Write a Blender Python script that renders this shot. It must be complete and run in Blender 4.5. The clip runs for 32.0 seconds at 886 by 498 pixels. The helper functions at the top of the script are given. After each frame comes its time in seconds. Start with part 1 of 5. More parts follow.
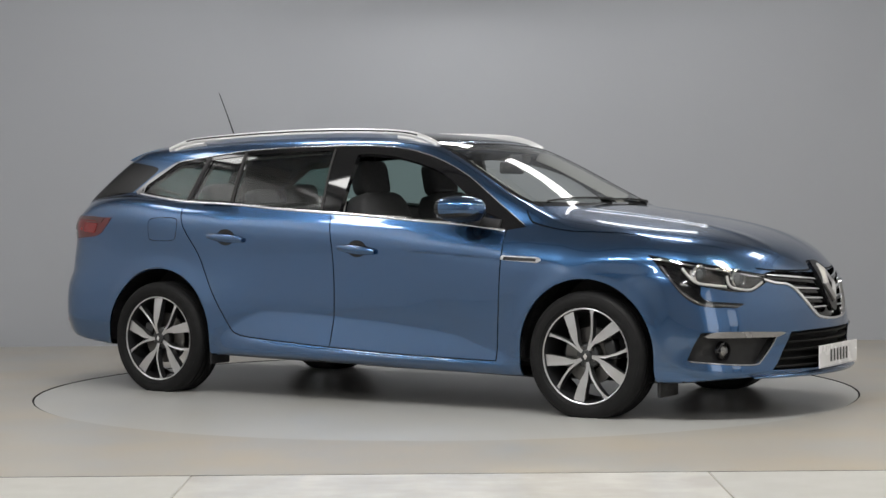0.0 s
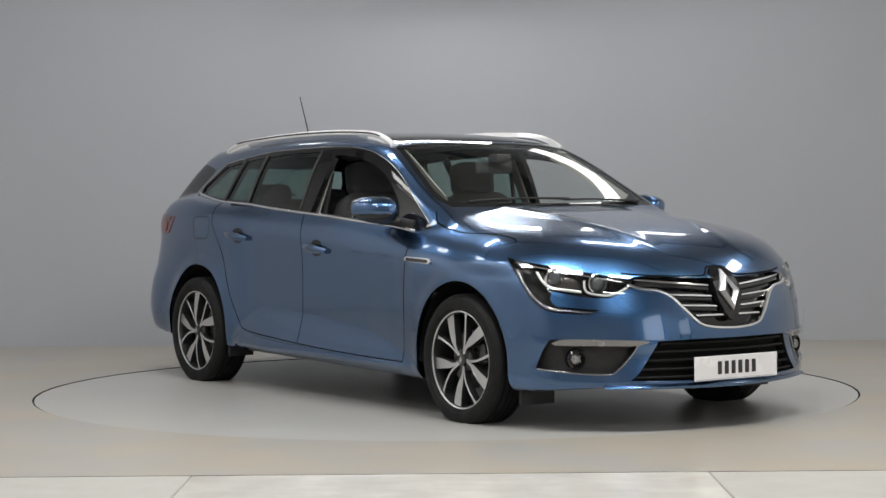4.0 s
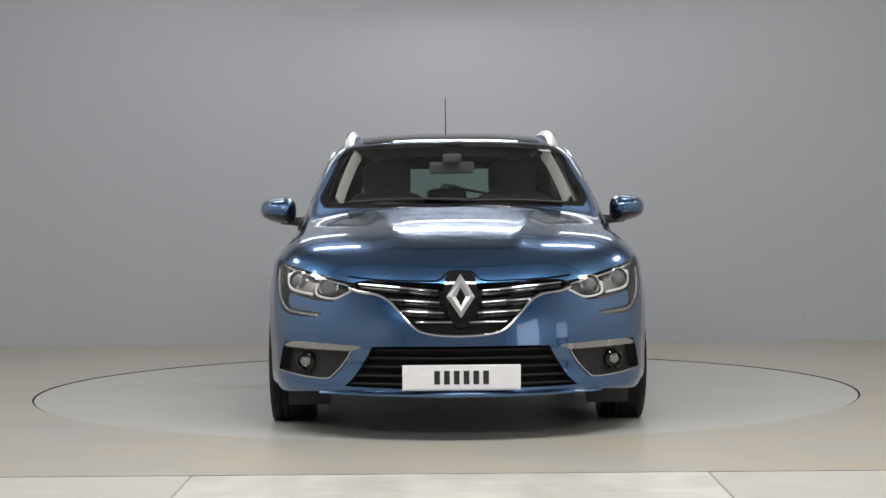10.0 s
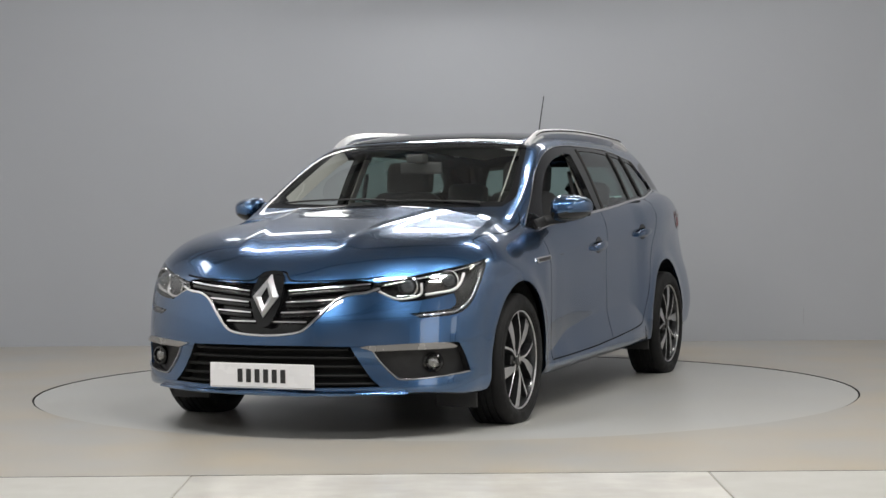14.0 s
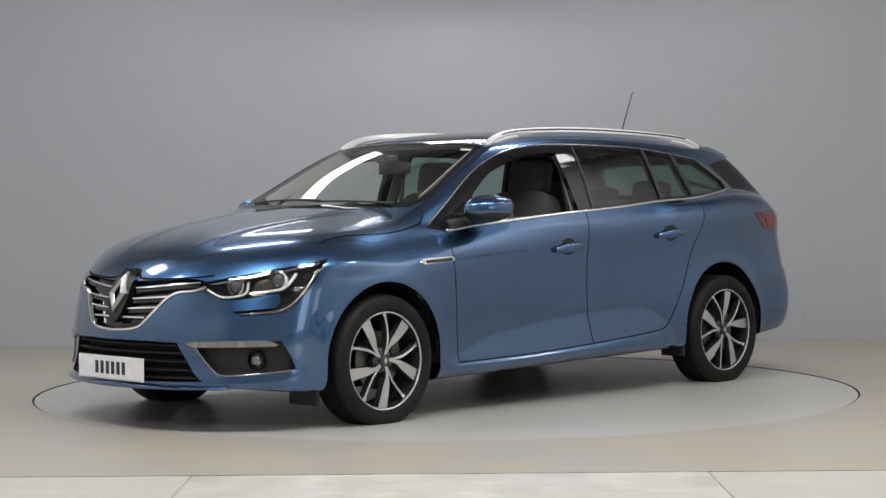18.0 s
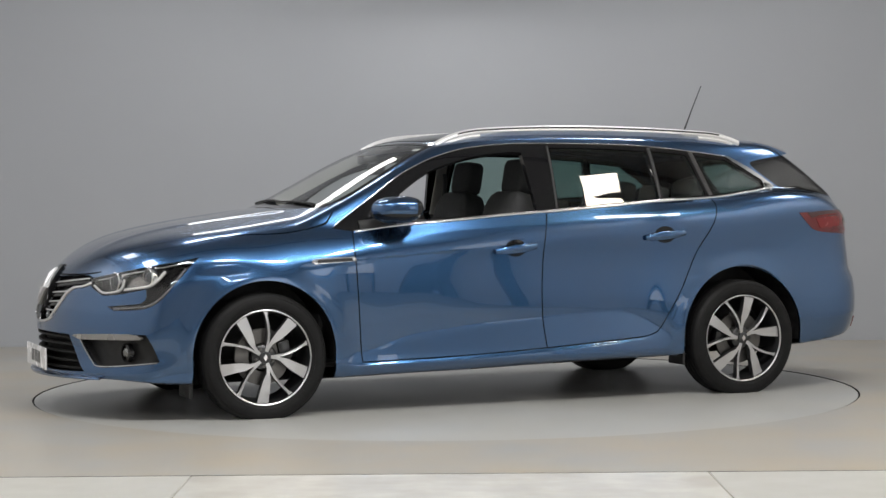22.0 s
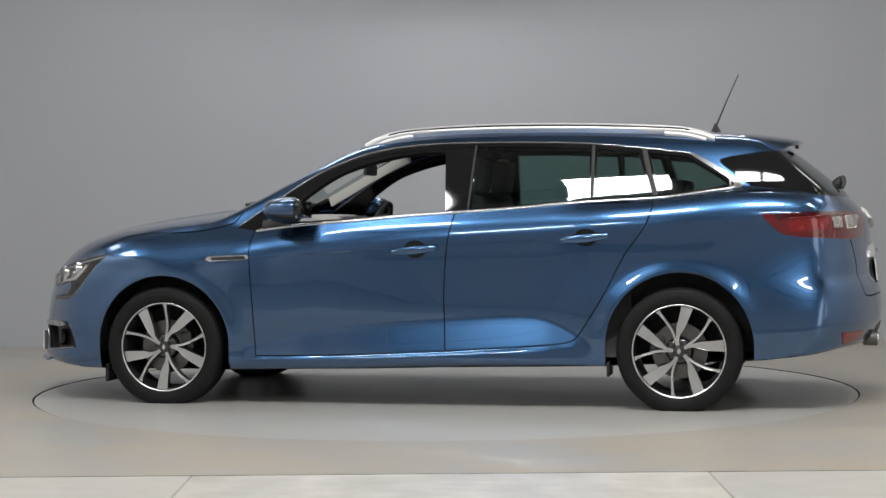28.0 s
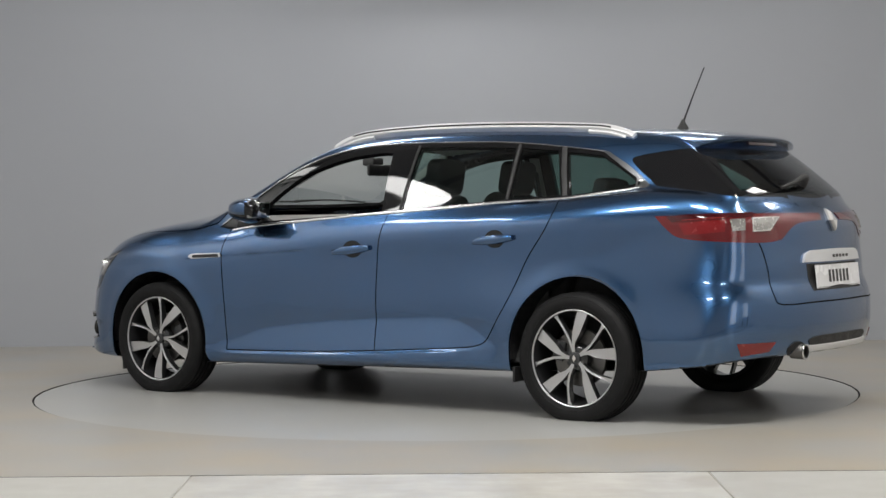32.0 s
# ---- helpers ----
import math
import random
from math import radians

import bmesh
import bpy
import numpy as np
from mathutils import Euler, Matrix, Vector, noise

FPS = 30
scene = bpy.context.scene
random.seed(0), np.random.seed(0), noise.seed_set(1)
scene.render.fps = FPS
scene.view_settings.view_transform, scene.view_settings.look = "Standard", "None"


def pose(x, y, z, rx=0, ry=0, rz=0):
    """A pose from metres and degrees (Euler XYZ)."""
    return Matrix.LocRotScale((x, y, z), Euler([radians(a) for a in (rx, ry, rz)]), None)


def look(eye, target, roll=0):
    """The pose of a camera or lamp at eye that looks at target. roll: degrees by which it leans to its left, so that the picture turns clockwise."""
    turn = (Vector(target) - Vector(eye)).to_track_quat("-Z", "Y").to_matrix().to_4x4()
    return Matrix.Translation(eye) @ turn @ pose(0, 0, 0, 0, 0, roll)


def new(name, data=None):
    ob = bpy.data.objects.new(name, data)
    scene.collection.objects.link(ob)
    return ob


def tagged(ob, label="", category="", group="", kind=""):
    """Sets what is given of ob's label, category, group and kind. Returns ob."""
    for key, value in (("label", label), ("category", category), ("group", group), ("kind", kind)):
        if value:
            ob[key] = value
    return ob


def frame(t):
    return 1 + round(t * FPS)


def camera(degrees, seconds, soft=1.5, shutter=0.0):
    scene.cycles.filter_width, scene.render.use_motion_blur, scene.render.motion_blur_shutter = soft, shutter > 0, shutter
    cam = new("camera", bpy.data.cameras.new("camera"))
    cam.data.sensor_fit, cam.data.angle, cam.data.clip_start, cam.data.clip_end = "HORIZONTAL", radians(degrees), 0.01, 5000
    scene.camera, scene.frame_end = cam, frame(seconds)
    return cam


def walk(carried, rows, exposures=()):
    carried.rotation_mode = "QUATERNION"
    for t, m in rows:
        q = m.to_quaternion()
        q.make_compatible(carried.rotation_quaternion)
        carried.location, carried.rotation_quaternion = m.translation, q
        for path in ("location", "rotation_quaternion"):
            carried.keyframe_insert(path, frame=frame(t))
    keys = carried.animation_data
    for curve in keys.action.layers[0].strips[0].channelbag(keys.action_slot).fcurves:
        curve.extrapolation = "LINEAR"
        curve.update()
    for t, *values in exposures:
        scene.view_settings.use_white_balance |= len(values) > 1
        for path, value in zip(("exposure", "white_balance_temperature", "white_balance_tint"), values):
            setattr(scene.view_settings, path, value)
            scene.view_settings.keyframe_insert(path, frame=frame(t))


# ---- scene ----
# one fixed camera before a slowly turning car on a studio turntable
cam = camera(26.997, 32.0)
EYE = Vector((0.0, -10.371, 1.0524))
AIM = EYE + 10 * Vector((-0.00100438, 0.99967017, -0.02566192))
walk(cam, [(0.0, look(EYE, AIM, -0.468)), (32.0, look(EYE, AIM, -0.468))],
     [(0.0, 0.02), (3.0, 0.05), (24.0, 0.05), (28.0, -0.02), (32.0, -0.03)])

TABLE_R = 2.2656       # radius of the turntable
TURN_0, TURN_RATE = -32.101, -5.70367   # degrees, degrees a second
CAR_AT = (-0.0242, 0.0344)              # the car's middle on the table


# ---- world and light ----
world = bpy.data.worlds.new("studio_world")
scene.world = world
world.use_nodes = True
world.node_tree.nodes["Background"].inputs[0].default_value = (0.5, 0.53, 0.58, 1)
world.node_tree.nodes["Background"].inputs[1].default_value = 0.02
scene.view_settings.exposure = 0.0


def area_lamp(name, m, sx, sy, watts, colour=(1, 1, 1)):
    lamp = bpy.data.lights.new(name, "AREA")
    lamp.shape, lamp.size, lamp.size_y, lamp.energy, lamp.color = "RECTANGLE", sx, sy, watts, colour
    ob = new(name, lamp)
    ob.matrix_world = m
    return ob


# a ring of ceiling battens round the turntable; the middle stays dark
LAMPS = (   # x, y, z, length, width, turn, lean, watts
    (-1.55, 2.7, 3.0, 1.1, 0.22, 0, -40, 4), (0.10, 2.7, 3.0, 1.1, 0.22, 0, -40, 20), (1.65, 2.7, 3.0, 1.1, 0.22, 0, -40, 4),
    # this pair is an added wash to brighten the back wall
    (-1.7, 1.0, 3.95, 1.2, 0.3, 0, 12, 30), (1.7, 1.0, 3.95, 1.2, 0.3, 0, 12, 28),
    (-3.9, -1.5, 3.95, 0.5, 0.9, 0, 0, 22), (-4.05, 0.65, 3.95, 0.5, 0.9, 0, 0, 10), (4.15, 0.7, 3.95, 0.5, 0.9, 0, 0, 14), (3.6, -1.95, 3.95, 0.42, 0.6, 45, 0, 20),
    (-2.0, -3.3, 3.95, 1.3, 0.35, 0, 0, 70), (0.25, -3.35, 3.95, 1.0, 0.35, 0, 0, 72), (1.62, -3.3, 3.95, 0.30, 0.32, 0, 0, 36), (1.98, -3.3, 3.95, 0.30, 0.32, 0, 0, 36),
    # this pair is added fill for the car's camera side
    (-2.4, -8.2, 3.95, 1.5, 0.35, 0, 0, 110), (2.4, -8.2, 3.95, 1.5, 0.35, 0, 0, 80),
)
for x, y, z, lx, ly, turn, lean, watts in LAMPS:
    warm = (1.0, 0.90, 0.72) if turn == 45 else (1.0, 0.985, 0.955) if y < -2 else (1.0, 0.99, 0.97)
    area_lamp("batten_light", pose(x, y, z, lean, 0, turn), lx, ly, watts, warm)


# long unseen fill lamps high along both side walls, added to brighten them
WALL_FILLS = ((-4.45, -1.6, 3.85, 60, 58), (4.45, -1.6, 3.85, -60, 56))   # x, y, z, lean, watts
for x, y, z, lean, watts in WALL_FILLS:
    area_lamp("wall_fill_light", pose(x, y, z, 0, lean, 0), 0.3, 5.0, watts, (1.0, 0.985, 0.96))


# two stand-ins for unseen bright areas that show as white patches in the paint
PATCH_LIGHTS = ((-5.4, 1.25, 1.05, 0.8, 4), (-8.9, 1.6, 2.8, 3.0, 50))   # y, z, height, width, watts
for y, z, h, w, watts in PATCH_LIGHTS:
    area_lamp("side_patch_light", pose(5.10, y, z, 0, 90, 0), h, w, watts, (1.0, 0.985, 0.96))


# ---- materials ----
def mat(name, base, rough=0.5, metal=0.0, **more):
    m = bpy.data.materials.new(name)
    m.use_nodes = True
    b = m.node_tree.nodes["Principled BSDF"]
    b.inputs["Base Color"].default_value = (*base, 1)
    b.inputs["Roughness"].default_value = rough
    b.inputs["Metallic"].default_value = metal
    for k, v in more.items():
        b.inputs[k.replace("_", " ")].default_value = v
    return m


def nodes_of(m):
    t = m.node_tree
    return t.nodes, t.links, t.nodes["Principled BSDF"]


def vary(m, scale, lo, hi, what="Roughness", detail=4.0, bump=0.0, bump_scale=None, coords="Object"):
    """Noise-driven variation of one socket, and fine relief."""
    n, l, b = nodes_of(m)
    tc = n.new("ShaderNodeTexCoord")
    tex = n.new("ShaderNodeTexNoise")
    tex.inputs["Scale"].default_value, tex.inputs["Detail"].default_value = scale, detail
    l.new(tc.outputs[coords], tex.inputs["Vector"])
    if what == "Base Color":
        r = n.new("ShaderNodeMix")
        r.data_type = "RGBA"
        r.inputs[6].default_value, r.inputs[7].default_value = (*lo, 1), (*hi, 1)
        l.new(tex.outputs["Fac"], r.inputs[0])
        l.new(r.outputs[2], b.inputs["Base Color"])
    else:
        r = n.new("ShaderNodeMapRange")
        r.inputs["From Min"].default_value, r.inputs["From Max"].default_value = 0.3, 0.7
        r.inputs["To Min"].default_value, r.inputs["To Max"].default_value = lo, hi
        l.new(tex.outputs["Fac"], r.inputs["Value"])
        l.new(r.outputs["Result"], b.inputs[what])
    if bump:
        t2 = n.new("ShaderNodeTexNoise")
        t2.inputs["Scale"].default_value, t2.inputs["Detail"].default_value = bump_scale or scale * 12, 3
        l.new(tc.outputs[coords], t2.inputs["Vector"])
        bp = n.new("ShaderNodeBump")
        bp.inputs["Strength"].default_value, bp.inputs["Distance"].default_value = bump, 0.002
        l.new(t2.outputs["Fac"], bp.inputs["Height"])
        l.new(bp.outputs["Normal"], b.inputs["Normal"])
    return m


PAINT = mat("blue_metallic_paint", (0.044, 0.118, 0.260), 0.25, 1.0, Coat_Weight=1.0, Coat_Roughness=0.015, Coat_IOR=1.7)
BLACK_GLOSS = mat("gloss_black_plastic", (0.008, 0.008, 0.009), 0.04)
BLACK_MATT = vary(mat("matt_black_plastic", (0.018, 0.018, 0.019), 0.55), 30, 0.45, 0.65, bump=0.2, bump_scale=900)
RUBBER = vary(mat("tyre_rubber", (0.0085, 0.0085, 0.009), 0.6, Specular_IOR_Level=0.22), 25, 0.5, 0.68, bump=0.15, bump_scale=400)
CHROME = mat("chrome", (0.82, 0.82, 0.83), 0.08, 1.0)
TRIM_BRIGHT = vary(mat("polished_trim_metal", (0.78, 0.78, 0.79), 0.2, 1.0), 8, 0.15, 0.25)
SATIN = vary(mat("satin_aluminium", (0.74, 0.74, 0.75), 0.40, 0.45), 8, 0.38, 0.46)
MACHINED = vary(mat("machined_alloy", (0.62, 0.62, 0.63), 0.32, 1.0), 10, 0.28, 0.38)
DARK_ALLOY = mat("dark_grey_alloy_paint", (0.035, 0.036, 0.038), 0.3, 0.4, Coat_Weight=0.6, Coat_Roughness=0.1)
DARK_VOID = mat("unlit_cavity_black", (0.006, 0.006, 0.006), 0.9)
STEEL = vary(mat("brake_steel", (0.16, 0.155, 0.15), 0.4, 1.0), 40, 0.3, 0.5)
RED_LENS = mat("red_lamp_lens", (0.12, 0.003, 0.005), 0.12, 0.1, Coat_Weight=1.0, Coat_Roughness=0.02)
vary(RED_LENS, 40, 0.06, 0.16, bump=0.4, bump_scale=110)
WHITE_PLATE = vary(mat("white_plate_acrylic", (0.8, 0.8, 0.82), 0.25), 12, 0.2, 0.32)
INK = mat("black_lettering", (0.02, 0.02, 0.022), 0.4)
SEAT = vary(mat("charcoal_seat_cloth", (0.055, 0.055, 0.058), 0.85), 60, 0.8, 0.95, bump=0.5, bump_scale=700)
TRIM_GREY = vary(mat("light_grey_pillar_trim", (0.42, 0.41, 0.39), 0.75), 40, 0.7, 0.85, bump=0.2, bump_scale=500)
DASH = vary(mat("dark_dashboard_plastic", (0.055, 0.055, 0.057), 0.6), 40, 0.5, 0.7, bump=0.3, bump_scale=600)


def glass(name, tint, rough=0.0):
    """A thin pane: mirror gloss, stronger at a slant, over a tinted see-through."""
    m = bpy.data.materials.new(name)
    m.use_nodes = True
    n, l = m.node_tree.nodes, m.node_tree.links
    n.remove(n["Principled BSDF"])
    out = n["Material Output"]
    tr, gl, mix, fr = (n.new("ShaderNodeBsdfTransparent"), n.new("ShaderNodeBsdfGlossy"),
                       n.new("ShaderNodeMixShader"), n.new("ShaderNodeLayerWeight"))
    tr.inputs[0].default_value = (*tint, 1)
    gl.inputs["Roughness"].default_value = rough
    fr.inputs["Blend"].default_value = 0.5
    power, scale = n.new("ShaderNodeMath"), n.new("ShaderNodeMath")
    power.operation, scale.operation = "POWER", "MULTIPLY_ADD"
    power.inputs[1].default_value = 4.0
    scale.inputs[1].default_value, scale.inputs[2].default_value = 0.9, 0.08
    l.new(fr.outputs["Facing"], power.inputs[0])
    l.new(power.outputs[0], scale.inputs[0])
    l.new(scale.outputs[0], mix.inputs[0])
    l.new(tr.outputs[0], mix.inputs[1])
    l.new(gl.outputs[0], mix.inputs[2])
    l.new(mix.outputs[0], out.inputs[0])
    return m


CLEAR_GLASS = glass("clear_green_tinted_glass", (0.80, 0.85, 0.82))
PRIVACY_GLASS = glass("dark_privacy_glass", (0.35, 0.48, 0.455))
LAMP_GLASS = glass("clear_lamp_cover", (0.9, 0.9, 0.9))


# ---- helpers for building ----
def part(name, bm, material, parent, label="", smooth=True, sharp=35):
    """Link a bmesh as one mesh object under a thing or a part."""
    bmesh.ops.recalc_face_normals(bm, faces=bm.faces)
    me = bpy.data.meshes.new(name)
    bm.to_mesh(me)
    bm.free()
    me.materials.append(material)
    if smooth:
        me.shade_smooth()
        me.set_sharp_from_angle(angle=radians(sharp))
    ob = new(name, me)
    ob.parent = parent
    return tagged(ob, label)


def box_bm(x0, x1, y0, y1, z0, z1, bevel=0.0, seg=2):
    bm = bmesh.new()
    bmesh.ops.create_cube(bm, size=1)
    bm.transform(Matrix.LocRotScale(((x0 + x1) / 2, (y0 + y1) / 2, (z0 + z1) / 2), None, (x1 - x0, y1 - y0, z1 - z0)))
    if bevel:
        bmesh.ops.bevel(bm, geom=bm.edges[:], offset=bevel, segments=seg, affect="EDGES", profile=0.5)
    return bm


def thing(name, label, category, kind="", m=None, group=""):
    ob = new(name)
    ob.empty_display_size = 0.2
    if m is not None:
        ob.matrix_world = m
    return tagged(ob, label, category, group, kind)


def lathe_flat(r):
    bm = bmesh.new()
    bmesh.ops.create_circle(bm, cap_ends=True, segments=96, radius=r)
    return bm


# ---- the studio ----
WALL_Y, SIDE_X, FRONT_Y, CEIL_Z = 3.32, 5.2, -13.0, 4.3

FLOOR = mat("painted_grey_floor", (0.45, 0.45, 0.44), 0.3)
WALL = mat("painted_grey_wall", (0.40, 0.41, 0.43), 0.75)
CEILING = vary(mat("grey_ceiling_sheeting", (0.36, 0.36, 0.36), 0.9), 3, 0.8, 0.95)


def floor_mat():
    m = vary(FLOOR, 1.5, (0.43, 0.35, 0.235), (0.30, 0.33, 0.36), "Base Color", 3)
    vary(m, 1.2, 0.30, 0.34, detail=1.0)


floor_mat()
vary(WALL, 1.3, (0.385, 0.40, 0.43), (0.405, 0.42, 0.45), "Base Color", 3)
# unseen low band on the side walls, added to shape reflections in the doors
WALL_BAND = vary(mat("grey_reflection_band", (0.56, 0.565, 0.57), 0.7), 1.5, (0.545, 0.55, 0.555), (0.58, 0.585, 0.59), "Base Color", 3)
SIDE_WALL = vary(mat("pale_painted_side_wall", (0.62, 0.62, 0.62), 0.7), 1.5, (0.60, 0.605, 0.61), (0.66, 0.66, 0.655), "Base Color", 3)

DISC = mat("painted_warm_grey_disc", (0.46, 0.45, 0.42), 0.32)
vary(DISC, 1.3, (0.41, 0.395, 0.355), (0.40, 0.41, 0.415), "Base Color", 2)
vary(DISC, 1.2, 0.29, 0.33, detail=1.0)

# floor with a round pit for the table
bm = bmesh.new()
SEG = 160
ring = [bm.verts.new(((TABLE_R + 0.010) * math.cos(2 * math.pi * i / SEG), (TABLE_R + 0.010) * math.sin(2 * math.pi * i / SEG), 0)) for i in range(SEG)]
outer = []
for i in range(SEG):
    a = 2 * math.pi * i / SEG
    c, s = math.cos(a), math.sin(a)
    k = min((SIDE_X + 0.3) / max(abs(c), 1e-6), ((WALL_Y + 0.3) if s > 0 else 3.25) / max(abs(s), 1e-6))
    outer.append(bm.verts.new((k * c, k * s, 0)))
for i in range(SEG):
    j = (i + 1) % SEG
    bm.faces.new((ring[i], outer[i], outer[j], ring[j]))
pit = [bm.verts.new((v.co.x, v.co.y, -0.12)) for v in ring]
for i in range(SEG):
    j = (i + 1) % SEG
    bm.faces.new((ring[j], pit[j], pit[i], ring[i])).material_index = 1
floor = part("floor", bm, FLOOR, None, smooth=False)
floor.data.materials.append(DARK_VOID)
tagged(floor, "smooth pale grey painted studio floor", "floor", kind="structure")

back = part("wall_back", box_bm(-SIDE_X - 0.3, SIDE_X + 0.3, WALL_Y, WALL_Y + 0.2, -0.02, CEIL_Z), WALL, None)
tagged(back, "plain mid-grey painted studio back wall", "wall", kind="structure")
for nm, x in (("wall_left", -SIDE_X - 0.2), ("wall_right", SIDE_X)):
    w = part(nm, box_bm(x, x + 0.2, FRONT_Y, WALL_Y, -0.02, CEIL_Z), SIDE_WALL, None)
    tagged(w, "pale painted studio side wall with an added duller band", "wall", kind="structure")
    part("reflection_band", box_bm(x - 0.004 if x > 0 else x + 0.1, x + 0.1 if x > 0 else x + 0.204, -5.0, WALL_Y - 0.01, 0.0, 1.15), WALL_BAND, w, "duller grey band added to shape reflections in the doors")
w = part("wall_front", box_bm(-SIDE_X - 0.3, SIDE_X + 0.3, FRONT_Y - 0.2, FRONT_Y, -0.02, CEIL_Z), SIDE_WALL, None)
tagged(w, "plain pale wall behind the camera", "wall", kind="structure")
w = part("ceiling", box_bm(-SIDE_X - 0.3, SIDE_X + 0.3, FRONT_Y - 0.2, WALL_Y + 0.2, CEIL_Z, CEIL_Z + 0.1), CEILING, None)
tagged(w, "grey sheeted studio ceiling", "ceiling", kind="structure")

STEELWORK = vary(mat("dark_roof_steel", (0.10, 0.10, 0.11), 0.6), 8, 0.5, 0.7)
for k in range(8):
    y = 2.6 - 2.1 * k
    w = part("beam", box_bm(-SIDE_X, SIDE_X, y - 0.05, y + 0.05, CEIL_Z - 0.16, CEIL_Z, 0.01, 1), STEELWORK, None)
    tagged(w, "dark steel roof beam", "beam", kind="structure")

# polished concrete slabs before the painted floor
SLAB = mat("polished_concrete_with_glare", (0.48, 0.46, 0.42), 0.2)
# middle slab: the pale mottling also carries lamp glare painted into its colour
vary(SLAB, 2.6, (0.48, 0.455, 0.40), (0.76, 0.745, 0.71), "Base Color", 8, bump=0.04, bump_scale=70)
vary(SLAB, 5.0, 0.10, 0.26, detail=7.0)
SLAB_DULL = vary(vary(mat("dull_concrete", (0.42, 0.41, 0.38), 0.35), 3.0, (0.43, 0.42, 0.385), (0.48, 0.47, 0.44), "Base Color", 4), 7.0, 0.30, 0.38)
JOINT = vary(mat("dusty_joint_filler", (0.20, 0.185, 0.16), 0.9), 30, 0.8, 0.95)
front_floor = thing("floor_front", "polished pale concrete floor slabs with joints", "floor", "structure")
for i in range(-3, 3):
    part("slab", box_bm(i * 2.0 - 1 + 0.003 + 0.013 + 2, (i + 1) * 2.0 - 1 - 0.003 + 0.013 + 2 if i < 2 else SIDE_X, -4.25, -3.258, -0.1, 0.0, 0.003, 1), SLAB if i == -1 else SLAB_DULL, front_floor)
part("joint_filler", box_bm(-SIDE_X, SIDE_X, FRONT_Y, -3.24, -0.12, -0.003), JOINT, front_floor)
# unseen floor on the camera side, set dark to deepen the car's low reflections
DARK_FLOOR = vary(vary(mat("unseen_dark_floor", (0.18, 0.18, 0.18), 0.6), 2.0, (0.16, 0.16, 0.162), (0.21, 0.208, 0.205), "Base Color", 4), 6.0, 0.5, 0.7)
w = part("floor_camera_side", box_bm(-SIDE_X, SIDE_X, FRONT_Y, -4.252, -0.1, 0.001), DARK_FLOOR, None)
tagged(w, "unseen dark floor added before the slabs to darken reflections", "floor", kind="structure")

# turntable
table = thing("turntable", "round flush-mounted grey car turntable", "turntable")
bm = bmesh.new()
bmesh.ops.create_circle(bm, cap_ends=True, segments=SEG, radius=TABLE_R)
top = bm.faces[:]
r = bmesh.ops.extrude_face_region(bm, geom=top)
bmesh.ops.translate(bm, verts=[v for v in r["geom"] if isinstance(v, bmesh.types.BMVert)], vec=(0, 0, -0.1))
bm.transform(Matrix.Translation((0, 0, -0.003)))
part("disc", bm, DISC, table, "pale grey painted steel disc", smooth=False)
bm = bmesh.new()
for r0, z0 in ((TABLE_R, -0.004), (TABLE_R + 0.004, -0.006), (TABLE_R + 0.004, -0.09), (TABLE_R, -0.09)):
    for i in range(SEG):
        bm.verts.new((r0 * math.cos(2 * math.pi * i / SEG), r0 * math.sin(2 * math.pi * i / SEG), z0))
bm.verts.ensure_lookup_table()
for k in range(3):
    for i in range(SEG):
        j = (i + 1) % SEG
        bm.faces.new((bm.verts[k * SEG + i], bm.verts[k * SEG + j], bm.verts[(k + 1) * SEG + j], bm.verts[(k + 1) * SEG + i]))
part("edge_band", bm, DARK_VOID, table, "dark edge band of the disc")
pit_floor = tagged(part("floor_pit", lathe_flat(TABLE_R + 0.011), DARK_VOID, None), "dark pit under the turntable", "pit", kind="structure")
pit_floor.location.z = -0.118

for y, z, h, w, watts in PATCH_LIGHTS:
    screen = thing("patch_panel", "lit panel on a black stand, standing in for an unseen bright area", "light screen", group="light screens")
    part("frame", box_bm(5.115, 5.15, y - w / 2 - 0.03, y + w / 2 + 0.03, z - h / 2 - 0.03, z + h / 2 + 0.03, 0.01), BLACK_MATT, screen)
    for dy in (-0.35, 0.35):
        part("leg", box_bm(5.0, 5.16, y + dy - 0.03, y + dy + 0.03, 0.0, z - h / 2, 0.008), BLACK_MATT, screen)

# batten housings, seen only in the car's gloss; wash and fill ones are added
HOUSING = vary(mat("white_lamp_housing", (0.6, 0.6, 0.6), 0.5), 20, 0.4, 0.6)
for x, y, z, lx, ly, turn, lean, watts in LAMPS:
    b = thing("ceiling_batten", "unseen white enamelled ceiling lamp batten", "lamp", group="ceiling battens")
    housing = part("housing", box_bm(-lx / 2 - 0.03, lx / 2 + 0.03, -ly / 2 - 0.03, ly / 2 + 0.03, 0.012, 0.07, 0.008), HOUSING, b)
    for dx in (-0.35, 0.35):
        part("hanger", box_bm(dx * lx - 0.004, dx * lx + 0.004, -0.004, 0.004, 0.07, CEIL_Z - z), HOUSING, b)
    b.matrix_world = pose(x, y, z, 0, 0, turn)
    housing.matrix_basis = pose(0, 0, 0, lean, 0, 0)

